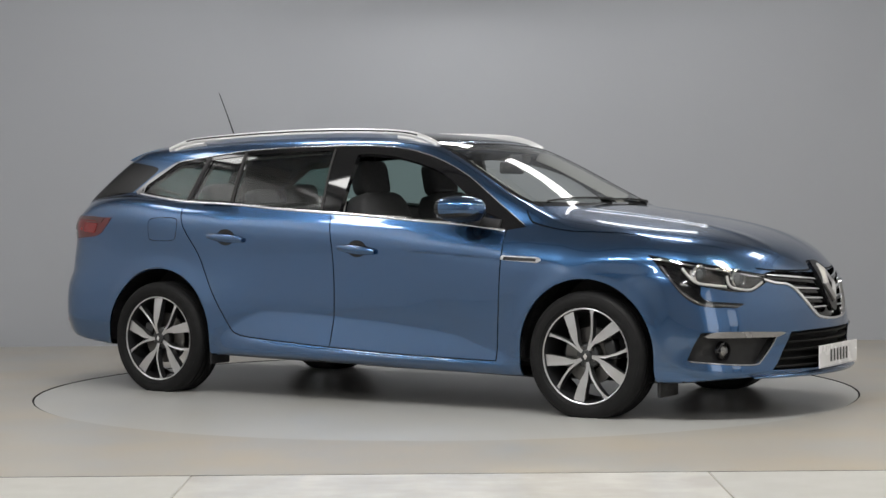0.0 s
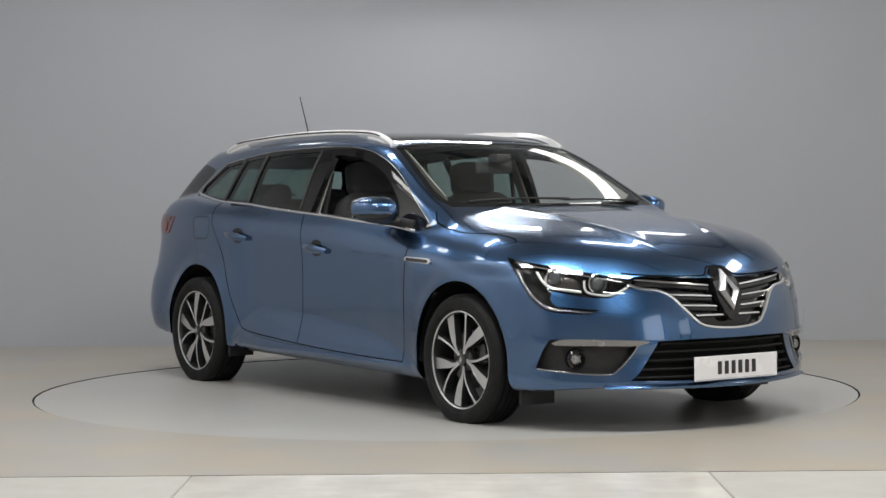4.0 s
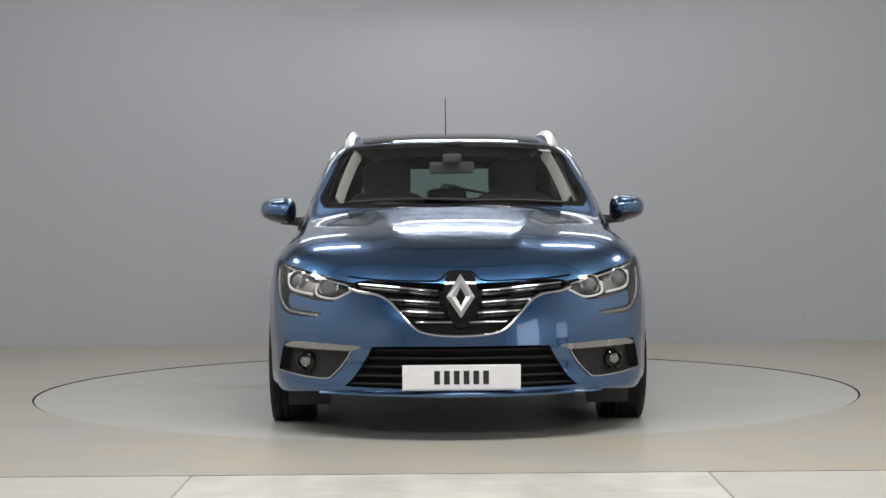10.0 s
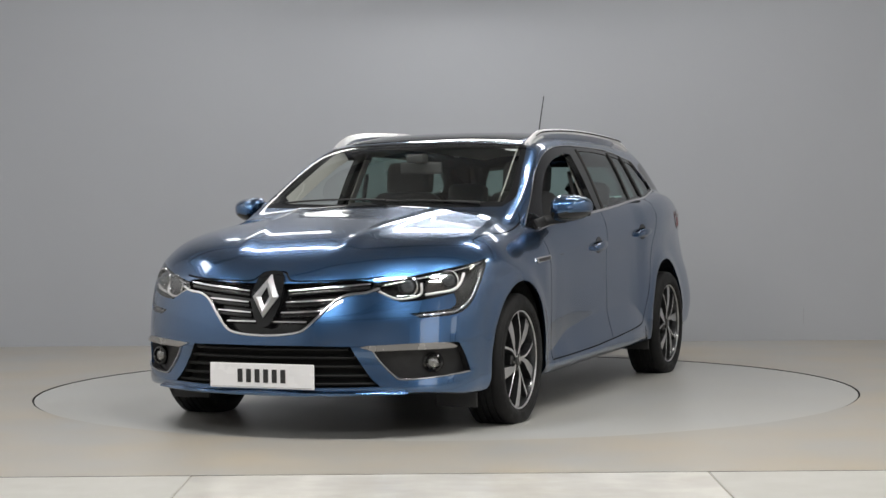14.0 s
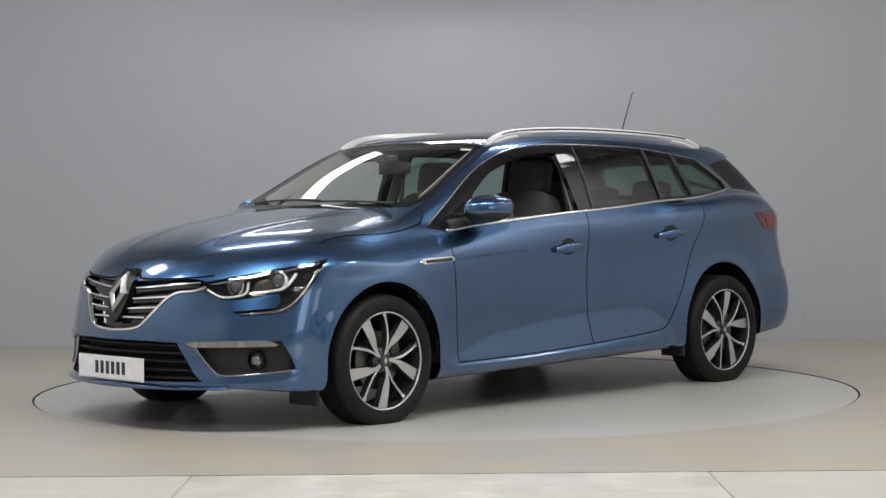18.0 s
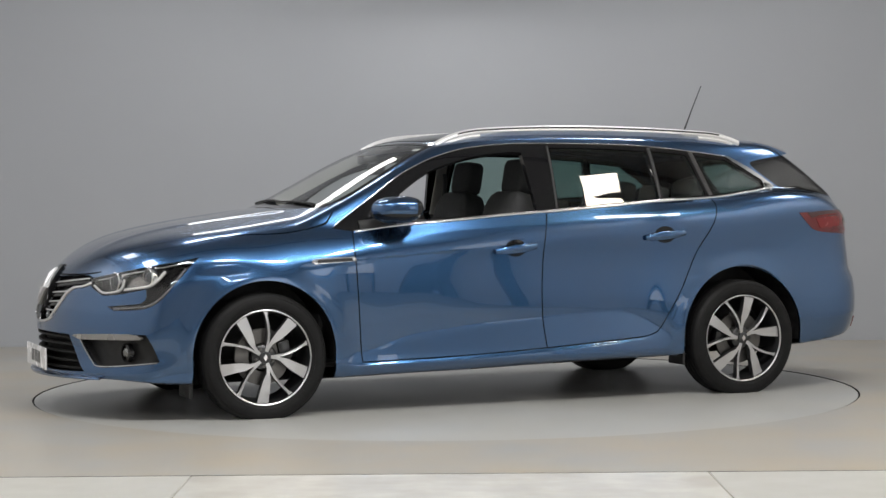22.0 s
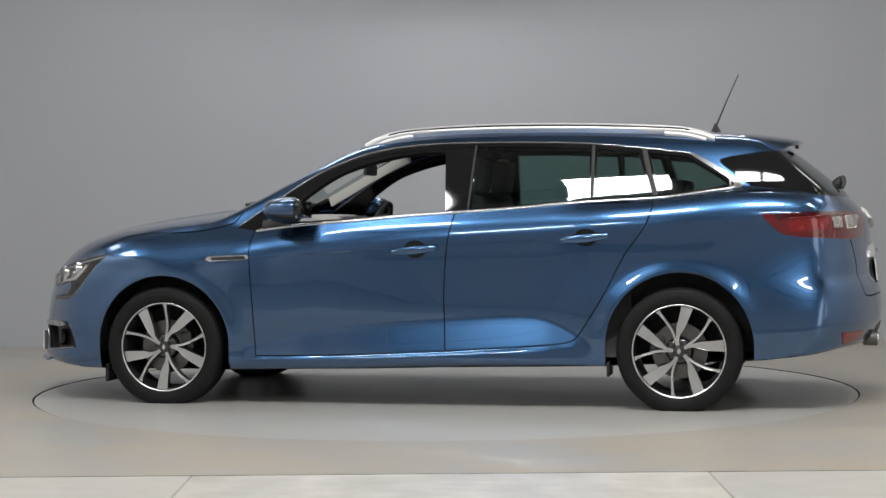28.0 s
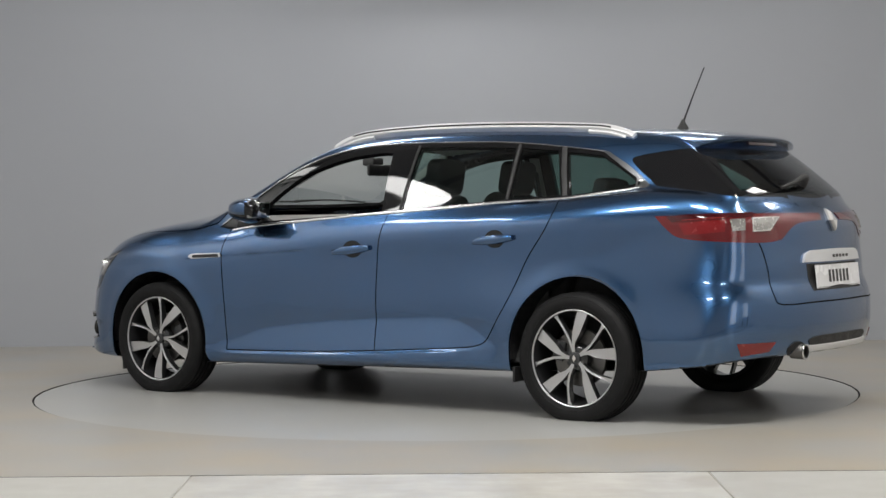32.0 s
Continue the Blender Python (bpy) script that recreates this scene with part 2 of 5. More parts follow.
for x, y, z, lean, watts in WALL_FILLS:
    b = thing("wall_fill", "long white fill lamp added unseen to brighten the side wall", "lamp", group="wall washers")
    housing = part("housing", box_bm(-0.18, 0.18, -2.53, 2.53, 0.012, 0.07, 0.008), HOUSING, b)
    for dy in (-1.8, 0.0, 1.8):
        part("hanger", box_bm(-0.005, 0.005, dy - 0.005, dy + 0.005, 0.04, CEIL_Z - z), HOUSING, b)
    b.matrix_world = pose(x, y, z)
    housing.matrix_basis = pose(0, 0, 0, 0, lean, 0)

# small access panel low on the back wall
access = thing("wall_hatch", "small flush grey access hatch low in the wall", "hatch", "structure")
part("hatch_plate", box_bm(2.662, 2.70, WALL_Y - 0.001, WALL_Y + 0.01, 0.12, 0.24), WALL, access)
part("hatch_gap", box_bm(2.657, 2.661, WALL_Y - 0.002, WALL_Y + 0.01, 0.12, 0.24), mat("grey_seam", (0.33, 0.34, 0.36), 0.8), access)


# ---- the car's outer form: one smooth field, negative inside ----
class Curve:
    """A smooth line through a few (a, b) pairs."""

    def __init__(self, text, soft=0.06):
        p = np.array([[float(c) for c in w.split(":")] for w in text.split()])
        p = p[np.argsort(p[:, 0])]
        self.a = np.arange(p[0, 0] - 4 * soft, p[-1, 0] + 4 * soft, soft / 12)
        raw = np.interp(self.a, p[:, 0], p[:, 1])
        lo, hi = self.a < p[0, 0], self.a > p[-1, 0]
        raw[lo] = p[0, 1] + (self.a[lo] - p[0, 0]) * (p[1, 1] - p[0, 1]) / (p[1, 0] - p[0, 0])
        raw[hi] = p[-1, 1] + (self.a[hi] - p[-1, 0]) * (p[-1, 1] - p[-2, 1]) / (p[-1, 0] - p[-2, 0])
        k = np.exp(-0.5 * (np.arange(-36, 37) / 12) ** 2)
        pad = np.concatenate([raw[0] + (np.arange(-36, 0)) * (raw[1] - raw[0]), raw, raw[-1] + np.arange(1, 37) * (raw[-1] - raw[-2])])
        self.b = np.convolve(pad, k / k.sum(), "valid")

    def __call__(self, a):
        return np.interp(a, self.a, self.b)


BELT = Curve("-2.35:1.06 -2.1:1.075 -1.9:1.10 -1.66:1.112 -1.45:1.088 -1.2:1.063 -.86:1.043 -.27:1.0 .3:.96 .75:.926 1.0:.915 1.2:.90", 0.08)
HOOD_C = Curve("2.3:.645 2.25:.685 2.2:.728 2.123:.785 2.029:.842 1.872:.892 1.715:.925 1.558:.949 1.402:.973 1.245:.995 1.05:1.022 .8:1.045", 0.09)
HOOD_E = Curve("2.3:.60 2.1:.762 1.95:.832 1.8:.868 1.66:.887 1.6:.895 1.48:.911 1.33:.925 1.19:.938 1.0:.955 .8:.95", 0.08)
FRONT = Curve(".1:2.28 .16:2.3 .2:2.318 .25:2.312 .3:2.3 .36:2.298 .4:2.303 .46:2.30 .53:2.289 .6:2.270 .65:2.257 .7:2.234 .75:2.19 .8:2.145 .85:2.075 .9:1.96 .95:1.80", 0.018)
REAR = Curve(".2:-2.24 .28:-2.305 .34:-2.342 .42:-2.364 .5:-2.368 .58:-2.362 .63:-2.348 .66:-2.325 .72:-2.325 .84:-2.312 .95:-2.305 1.0:-2.27 1.07:-2.2 1.2:-2.06", 0.018)
BOTTOM = Curve("-2.35:.32 -2.15:.31 -2.04:.283 -1.75:.25 -1.3:.23 -.98:.215 -.3:.204 .3:.188 1:.176 1.8:.175 2.05:.202 2.33:.202", 0.05)
SHOULDER = Curve("2.3:.66 1.6:.70 1.3:.715 1.04:.735 .78:.79 .49:.815 .14:.855 -.2:.88 -.56:.90 -1.17:.941 -1.58:.972 -1.85:.99 -2.3:1.0", 0.08)
SIDE_D = Curve("-.9:.86 -.6:.882 -.45:.884 -.3:.890 -.15:.898 -.04:.901 0:.8995 .03:.893 .06:.880 .1:.858 .14:.830 .2:.775 .3:.66", 0.016)
SILL = Curve(".1:-.12 .16:-.055 .185:-.028 .21:-.012 .235:-.002 .28:0 .4:0", 0.012)
LOW_CREASE = Curve("1.0:.27 .78:.315 .61:.379 .175:.429 -.26:.456 -.55:.468 -.66:.462 -.79:.405 -.9:.33", 0.045)
BADGE_CREASE = Curve("1.3:.735 1.1:.757 .88:.772 .45:.800 .1:.818", 0.05)
DOOR_FOOT = Curve("1.0:.253 .85:.256 .321:.268 -.167:.291 -.667:.323 -.775:.334 -1.0:.35", 0.05)
WAIST = Curve("1.5:0 1.1:.004 .9:-.004 .5:-.016 0:-.024 -.5:-.032 -.9:-.036 -1.3:-.034 -1.6:-.055 -1.8:-.08 -2.1:-.11", 0.12)
GREEN_W = Curve(".9:.845 .95:.825 1.0:.805 1.1:.765 1.2:.722 1.3:.672 1.36:.638 1.42:.595", 0.04)
GREEN_X = Curve("1.3:-.10 .9:-.045 .5:-.012 .2:0 -.6:0 -1.0:-.012 -1.4:-.035 -1.7:-.062 -2.0:-.105 -2.3:-.16", 0.15)
ROOF = Curve(".7:1.335 .45:1.383 .33:1.403 .2:1.421 0:1.439 -.3:1.451 -.62:1.452 -.93:1.446 -1.24:1.434 -1.55:1.417 -1.75:1.402 -1.95:1.374 -2.2:1.325", 0.10)
SCREEN = Curve(".9:1.33 .98:1.152 1.011:1.09 1.067:.972 1.119:.862 1.2:.72 1.3:.532 1.385:.355 1.45:.215", 0.07)
BACKLIGHT = Curve(".9:-2.19 1.0:-2.20 1.05:-2.205 1.072:-2.202 1.151:-2.107 1.23:-2.013 1.315:-1.902 1.42:-1.76", 0.03)
ARCHES = ((1.356, 0.315, 0.362), (-1.356, 0.322, 0.370))


def smax(a, b, k):
    return 0.5 * (a + b + np.sqrt((a - b) ** 2 + k * k))


def smin(a, b, k):
    return 0.5 * (a + b - np.sqrt((a - b) ** 2 + k * k))


def step(a, lo, hi):
    s = np.clip((a - lo) / (hi - lo), 0, 1)
    return s * s * (3 - 2 * s)


def soft_unit(a):
    """a held between 0 and 1 with rounded corners."""
    a = 0.5 * (a + np.sqrt(a * a + 0.0006))
    return 0.5 * (a + 1 - np.sqrt((a - 1) ** 2 + 0.003))


def soft_plus(a, k):
    return 0.5 * (a + np.sqrt(a * a + k))


def side_width(x, z):
    w = SIDE_D(z - SHOULDER(x)) + SILL(z)
    crease = LOW_CREASE(x)
    fade = step(x, -0.92, -0.60) * (1 - step(x, 0.45, 0.85))
    rise = soft_plus(crease - z, 2e-5) - soft_plus(0.245 - z, 2e-4)
    w = w + 0.245 * np.maximum(rise, 0) * step(z, 0.19, 0.25) * step(x, -0.98, -0.82)
    w = w - 0.014 * fade * soft_unit(1 - (z - crease) / 0.40) * step(z, 0.19, 0.25)
    for cx, cz, r0 in ARCHES:
        r = np.hypot(x - cx, z - cz)
        w = w + (0.013 if cx > 0 else 0.010 * step(x, -1.85, -1.6)) * np.exp(-((r - r0) / 0.055) ** 2)
    tail = 1 - step(x, -1.8, -1.4)
    w = w + WAIST(x) * step(z, 0.45 - 0.07 * tail, 0.8 + 0.12 * tail) - 0.012 * (1 - step(np.abs(x), 0.75, 1.0)) * step(z, 0.14, 0.22)
    foot = DOOR_FOOT(x)
    w = w + 0.010 * (1 - step(z, foot - 0.022, foot - 0.003)) * step(z, 0.15, 0.22) * step(x, -0.86, -0.5) * (1 - step(x, 0.80, 0.95))
    under = np.maximum(BADGE_CREASE(x) - z, 0)
    w = w - 0.0045 * step(x, 0.15, 0.55) * (1 - step(x, 1.1, 1.25)) * np.exp(-under / 0.05) * step(under, 0.0, 0.008)
    w = w + 0.022 * step(x, 1.2, 1.55) * step(z, 0.7, 0.78)
    return w


def field(p):
    x, y, z = p[:, 0], np.abs(p[:, 1]), p[:, 2]
    y2 = y * y
    low = y - side_width(x, z)
    low = smax(low, (x - FRONT(z) + 0.44 * y2 + 0.12 * y2 * y2) * 0.85, 0.11)
    low = smax(low, (REAR(z) + 0.20 * y2 + 0.20 * y2 * y2 - x) * 0.85, 0.09)
    he, hc = HOOD_E(x), HOOD_C(x)
    q = y / 0.76
    hood = he + 0.008 + (hc - he + 0.008) * (1 - q ** 2.3)
    rib = 0.009 * np.exp(-((y - (0.32 + 0.16 * (1.6 - x))) / 0.045) ** 2)
    deck = np.where(x > 0.8, hood + rib * step(x, 0.9, 1.1) * (1 - step(x, 1.9, 2.15)), 0)
    top = deck * step(x, 0.8, 1.15) + BELT(x) * (1 - step(x, 0.8, 1.15))
    low = smax(low, (z - top) * 0.92, 0.042)
    low = smax(low, BOTTOM(x) - z, 0.012)
    green = (y - GREEN_W(z) - GREEN_X(x)) * 0.9
    green = smax(green, (x - SCREEN(z) - 0.035 + 0.22 * y2) * 0.47, 0.035)
    green = smax(green, (BACKLIGHT(z) + 0.24 * y2 - x) * 0.62, 0.03)
    green = smax(green, z - ROOF(x) + 0.055 * y2 + 0.16 * y2 * y2, 0.035)
    green = smax(green, (BELT(x) - 0.05 - z) * 0.7, 0.01)
    return smin(low, green, 0.02)


def shoot(o, d, far=3.0):
    """The outermost place along each ray from inside."""
    lo, hi = np.zeros(len(o)), np.full(len(o), far)
    for _ in range(42):
        m = 0.5 * (lo + hi)
        inside = field(o + d * m[:, None]) < 0
        lo, hi = np.where(inside, m, lo), np.where(inside, hi, m)
    return o + d * (0.5 * (lo + hi))[:, None]


def normals_at(p, e=0.003):
    g = np.stack([field(p + np.eye(3)[i] * e) - field(p - np.eye(3)[i] * e) for i in range(3)], -1)
    return g / np.maximum(np.linalg.norm(g, axis=1, keepdims=True), 1e-9)


def march(o, d, reach=2.5, steps=120):
    """The first place met from outside along parallel rays; o: starts, d: one direction."""
    d = np.broadcast_to(np.asarray(d, float), o.shape)
    t = np.zeros(len(o))
    best = np.full(len(o), reach)
    alive = np.ones(len(o), bool)
    dt = reach / steps
    for k in range(steps):
        v = field(o + d * (k * dt + dt)) < 0
        newly = alive & v
        best[newly] = k * dt + dt
        alive &= ~v
    lo, hi = best - dt, best.copy()
    for _ in range(25):
        m = 0.5 * (lo + hi)
        v = field(o + d * m[:, None]) < 0
        hi, lo = np.where(v, m, hi), np.where(v, lo, m)
    return o + d * hi[:, None], ~alive


def on_front(y, z, out=0.0, sign=1):
    """Places on the nose (sign 1) or the tail (-1) at (y, z)."""
    y, z = np.atleast_1d(np.asarray(y, float)), np.atleast_1d(np.asarray(z, float))
    p, ok = march(np.stack([np.full(len(y), 2.7 * sign), y, z], -1), (-sign, 0, 0), 2.2)
    return p + normals_at(p) * out


def on_top(x, y, out=0.0):
    x, y = np.atleast_1d(np.asarray(x, float)), np.atleast_1d(np.asarray(y, float))
    p, ok = march(np.stack([x, y, np.full(len(x), 1.8)], -1), (0, 0, -1), 1.5)
    return p + normals_at(p) * out


def half_shell():
    """A dense sheet over the left half: places and faces."""
    zc = 0.62
    us = []
    for k in range(46):
        us.append((1.55, 90 * k / 46))                 # nose fan, from straight ahead to the side
    n = 150
    for k in range(n + 1):
        us.append((1.55 - 3.15 * k / n, 90))
    for k in range(1, 47):
        us.append((-1.60, 90 + 90 * k / 46))
    vs = np.concatenate([np.linspace(-90, -35, 16), np.linspace(-34, 34, 62), np.linspace(36, 90, 40)])
    o, d = [], []
    for x, a in us:
        a = radians(a)
        for v in vs:
            v = radians(v)
            o.append((x, 0, zc))
            d.append((math.cos(a) * math.cos(v), math.sin(a) * math.cos(v), math.sin(v)))
    p = shoot(np.array(o), np.array(d))
    nv = len(vs)
    faces = [(i * nv + j, i * nv + j + 1, (i + 1) * nv + j + 1, (i + 1) * nv + j) for i in range(len(us) - 1) for j in range(nv - 1)]
    return p, faces


car = thing("estate_car", "metallic blue estate car with roof rails on the turntable", "car")


# ---- cutting the shell into panels ----
R2 = math.sqrt(0.5)
VIEWS = {   # two axes of a drawing plane, and the way out of the car
    "S": (Vector((1, 0, 0)), Vector((0, 0, 1)), Vector((0, 1, 0))),
    "F": (Vector((0, 1, 0)), Vector((0, 0, 1)), Vector((1, 0, 0))),
    "R": (Vector((0, 1, 0)), Vector((0, 0, 1)), Vector((-1, 0, 0))),
    "Q": (Vector((-R2, R2, 0)), Vector((0, 0, 1)), Vector((R2, R2, 0))),
    "K": (Vector((R2, R2, 0)), Vector((0, 0, 1)), Vector((-R2, R2, 0))),
    "T": (Vector((1, 0, 0)), Vector((0, 1, 0)), Vector((0, 0, 1))),
}
REACH = {
    "S": lambda c, n: c.y > 0.30 and n.y > 0.02,
    "F": lambda c, n: c.x > 1.4 and n.x > 0.02,
    "R": lambda c, n: c.x < -1.5 and n.x < 0.02,
    "Q": lambda c, n: c.x > 1.4 and n.x + n.y > 0.02,
    "K": lambda c, n: c.x < -1.5 and n.y - n.x > 0.02,
    "T": lambda c, n: c.z > 0.6 and n.z > 0.02,
}


def line(text, closed=True, n=4):
    """A smooth drawn line through a few places; a star marks a sharp corner."""
    p, hard = [], []
    for w in text.split():
        hard.append(w.endswith("*"))
        p.append(np.array([float(c) for c in w.strip("*").split(",")]))
    out, m = [], len(p)
    for i in range(m if closed else m - 1):
        a, b = p[i], p[(i + 1) % m]
        if hard[i] and hard[(i + 1) % m]:
            out.append(a)
            continue
        ta = (b - a) if hard[i] or (not closed and i == 0) else (b - p[i - 1]) / 2
        tb = (b - a) if hard[(i + 1) % m] or (not closed and i == m - 2) else (p[(i + 2) % m] - a) / 2
        for k in range(n):
            s = k / n
            h = (2 * s ** 3 - 3 * s ** 2 + 1, s ** 3 - 2 * s ** 2 + s, -2 * s ** 3 + 3 * s ** 2, s ** 3 - s ** 2)
            out.append(h[0] * a + h[1] * ta + h[2] * b + h[3] * tb)
    if not closed:
        out.append(p[-1])
    return [(float(q[0]), float(q[1])) for q in out]


def strip(path, w):
    """The outline of a band of width w along an open line."""
    q = np.array(path)
    t = np.gradient(q, axis=0)
    t /= np.maximum(np.linalg.norm(t, axis=1, keepdims=True), 1e-9)
    nrm = np.stack([-t[:, 1], t[:, 0]], -1)
    return [tuple(v) for v in np.concatenate([q + nrm * w / 2, (q - nrm * w / 2)[::-1]])]


def inside(poly, a, b):
    hit, j = False, len(poly) - 1
    for i in range(len(poly)):
        (x0, y0), (x1, y1) = poly[i], poly[j]
        if (y0 > b) != (y1 > b) and a < (x1 - x0) * (b - y0) / (y1 - y0) + x0:
            hit = not hit
        j = i
    return hit


def arch_line(cx, cz, r):
    pts = [(cx + r * math.cos(math.pi * i / 30), cz + r * math.sin(math.pi * i / 30)) for i in range(31)]
    return pts + [(cx - r * 1.0, 0.02), (cx + r * 1.0, 0.02)]


SCREEN_OUT = line("1.12,-.02* 1.1,.2 1.05,.45 .985,.66* .86,.69 .70,.655 .50,.61 .33,.567* .355,.35 .368,.1 .368,-.02*")
SCREEN_IN = line("1.065,-.02* 1.045,.25 .99,.49 .935,.648* .82,.648 .66,.618 .49,.577 .362,.54* .383,.3 .392,.1 .392,-.02*")
DLO = line(".975,.925* .782,1.056 .604,1.175 .456,1.25 .309,1.303 .131,1.34 -.135,1.359 -.58,1.358 -.878,1.348 -1.176,1.319 -1.415,1.29* -1.535,1.224 -1.66,1.132* -1.594,1.107 -1.446,1.088 -1.228,1.063 -.857,1.045 -.563,1.021 -.27,1.001 .022,.983 .314,.959 .605,.938 .75,.922 .866,.908*")
WINDOW_FRONT = line(".70,.955* .63,1.065 .457,1.19 .31,1.25 .132,1.295 -.05,1.315 -.13,1.312* -.155,1.005* .2,.983 .5,.965")
WINDOW_REAR = line("-.30,1.338* -.6,1.336 -.885,1.322* -.9,1.062* -.6,1.04 -.285,1.014*")
WINDOW_FIXED = line("-.925,1.322* -1.135,1.304* -1.205,1.082* -.92,1.066*")
WINDOW_QUARTER = line("-1.19,1.297* -1.385,1.275* -1.55,1.178 -1.60,1.138* -1.5,1.112 -1.255,1.082*")
REAR_BLACK = line("-1.705,1.122* -1.55,1.245 -1.60,1.275* -1.75,1.296 -1.86,1.302* -2.4,1.302* -2.4,1.062* -2.1,1.068 -1.945,1.092")
BACK_PANE = line("-.02,1.285* .3,1.28 .485,1.265* .545,1.18 .575,1.095* .35,1.082 .1,1.078 -.02,1.078*")
TAIL_LAMP = line("-.668,.978* -.846,.984 -1.107,.988 -1.344,.986 -1.54,.986* -1.54,.952* -1.40,.944 -1.33,.925 -1.254,.864* -1.155,.852 -.948,.858 -.774,.874 -.712,.92")
HEAD_LAMP = line("-.589,.796* -.672,.777 -.820,.753 -1.003,.721 -1.165,.692* -1.184,.664* -1.121,.632 -1.071,.609* -.958,.616 -.81,.643* -.806,.60 -.835,.574* -1.03,.558* -.985,.537* -.81,.549 -.725,.595 -.66,.682 -.622,.74")
GRILLE = line("-.02,.693* .1,.694 .267,.70 .42,.706 .495,.69* .485,.655* .37,.642 .315,.615 .265,.562 .215,.51 .175,.481 .10,.468 -.02,.462*")
INTAKE = line("-.02,.418* .2,.418 .395,.414* .42,.365 .475,.28 .52,.236* .3,.232 -.02,.232*")
FOG_BAY = line("-.80,.424* -1.0,.426 -1.215,.418* -1.13,.31 -1.08,.268* -.95,.272 -.80,.286 -.735,.292* -.765,.365")
DOOR_FRONT = line(".872,.915* .884,.82 .88,.733 .867,.531 .857,.357 .85,.255* .321,.267 -.167,.290* -.162,.346 -.154,.549 -.161,.723 -.177,.868 -.207,1.03* -.207,1.40* .9,1.40*")
DOOR_REAR = line("-.207,1.40* -.207,1.03* -.177,.868 -.161,.723 -.154,.549 -.162,.346 -.167,.290* -.667,.322 -.775,.333* -.837,.36 -.902,.455 -.99,.599 -1.079,.773 -1.182,.918 -1.221,1.019 -1.215,1.066* -1.18,1.40*")
HOOD_SIDE = line(".955,.74* 1.05,.772 1.2,.773 1.4,.765 1.6,.752 1.66,.772", False)
HOOD_AREA = HOOD_SIDE + [(1.75, 0.80), (2.5, 0.80), (2.5, -0.02), (1.04, -0.02), (1.03, 0.3), (0.985, 0.6)]
NOSE_BELOW = line("-.02,.742* .05,.738 .078,.716 .115,.700 .267,.702 .42,.709 .526,.722 .64,.755 .72,.777* .83,.80* 1.0,.80* 1.0,0* -.02,0*")
TAILGATE = line("-.02,.565* .28,.565 .53,.562 .575,.60 .572,.69 .59,.796 .612,.86 .625,.99 .602,1.10 .57,1.195 .49,1.295* .46,1.5* -.02,1.5*")
ROOF_GLASS = line(".335,-.02* .33,.3 .30,.46 .24,.485* -.3,.49 -.86,.485 -.93,.45 -.94,.3 -.94,-.02*")

GAPS = [
    ("S", strip(line(".872,.91 .884,.82 .88,.733 .867,.531 .857,.357 .85,.258", False), 0.006)),
    ("S", strip(line(".85,.256 .321,.268 -.167,.291 -.667,.323 -.775,.334", False), 0.006)),
    ("S", strip(line("-.207,1.0 -.177,.868 -.161,.723 -.154,.549 -.162,.346 -.167,.293", False), 0.006)),
    ("S", strip(line("-.775,.334 -.837,.36 -.902,.455 -.99,.599 -1.079,.773 -1.182,.918 -1.221,1.019 -1.215,1.062", False), 0.006)),
    ("T", strip(line("1.0,.762 1.2,.773 1.4,.765 1.6,.752 1.65,.768", False), 0.006)),
    ("T", strip(line(".955,.735 .975,.75 1.0,.762", False), 0.006)),
    ("R", strip(line("-.02,.565 .28,.565 .53,.562 .575,.60 .572,.69 .59,.796 .608,.85", False), 0.007)),
    ("F", strip(line("-.02,.745 .05,.741 .078,.719 .115,.703 .267,.705 .42,.712 .50,.722", False), 0.008)),
]

CUTS = [("T", SCREEN_OUT), ("T", SCREEN_IN), ("S", DLO), ("S", WINDOW_FRONT), ("S", WINDOW_REAR), ("S", WINDOW_FIXED),
        ("S", WINDOW_QUARTER), ("S", REAR_BLACK), ("R", BACK_PANE), ("K", TAIL_LAMP), ("Q", HEAD_LAMP), ("F", GRILLE),
        ("F", INTAKE), ("Q", FOG_BAY), ("T", ROOF_GLASS), ("T", HOOD_AREA), ("F", NOSE_BELOW), ("R", TAILGATE)] + GAPS
CREASE_X = np.linspace(0.80, -0.84, 34)
for dz in (0.006, -0.006):     # an edge loop on each side of the door crease
    CUTS.append(("S", [(float(x), float(LOW_CREASE(x)) + dz) for x in CREASE_X] + [(-0.84, 0.28), (0.80, 0.28)]))
BADGE_X = np.linspace(1.2, 0.2, 22)
for dz in (0.001, -0.008):
    CUTS.append(("S", [(float(x), float(BADGE_CREASE(x)) + dz) for x in BADGE_X] + [(0.2, 0.60), (1.2, 0.60)]))
FOOT_X = np.linspace(0.95, -0.95, 30)
for dz in (-0.006, -0.014, -0.022):     # edge loops along the sill ledge
    CUTS.append(("S", [(float(x), float(DOOR_FOOT(x)) + dz) for x in FOOT_X] + [(-0.95, 0.16), (0.95, 0.16)]))
ARCH_CUTS = [arch_line(cx, cz, r) for cx, cz, r in ARCHES]
CUTS += [("S", a) for a in ARCH_CUTS]


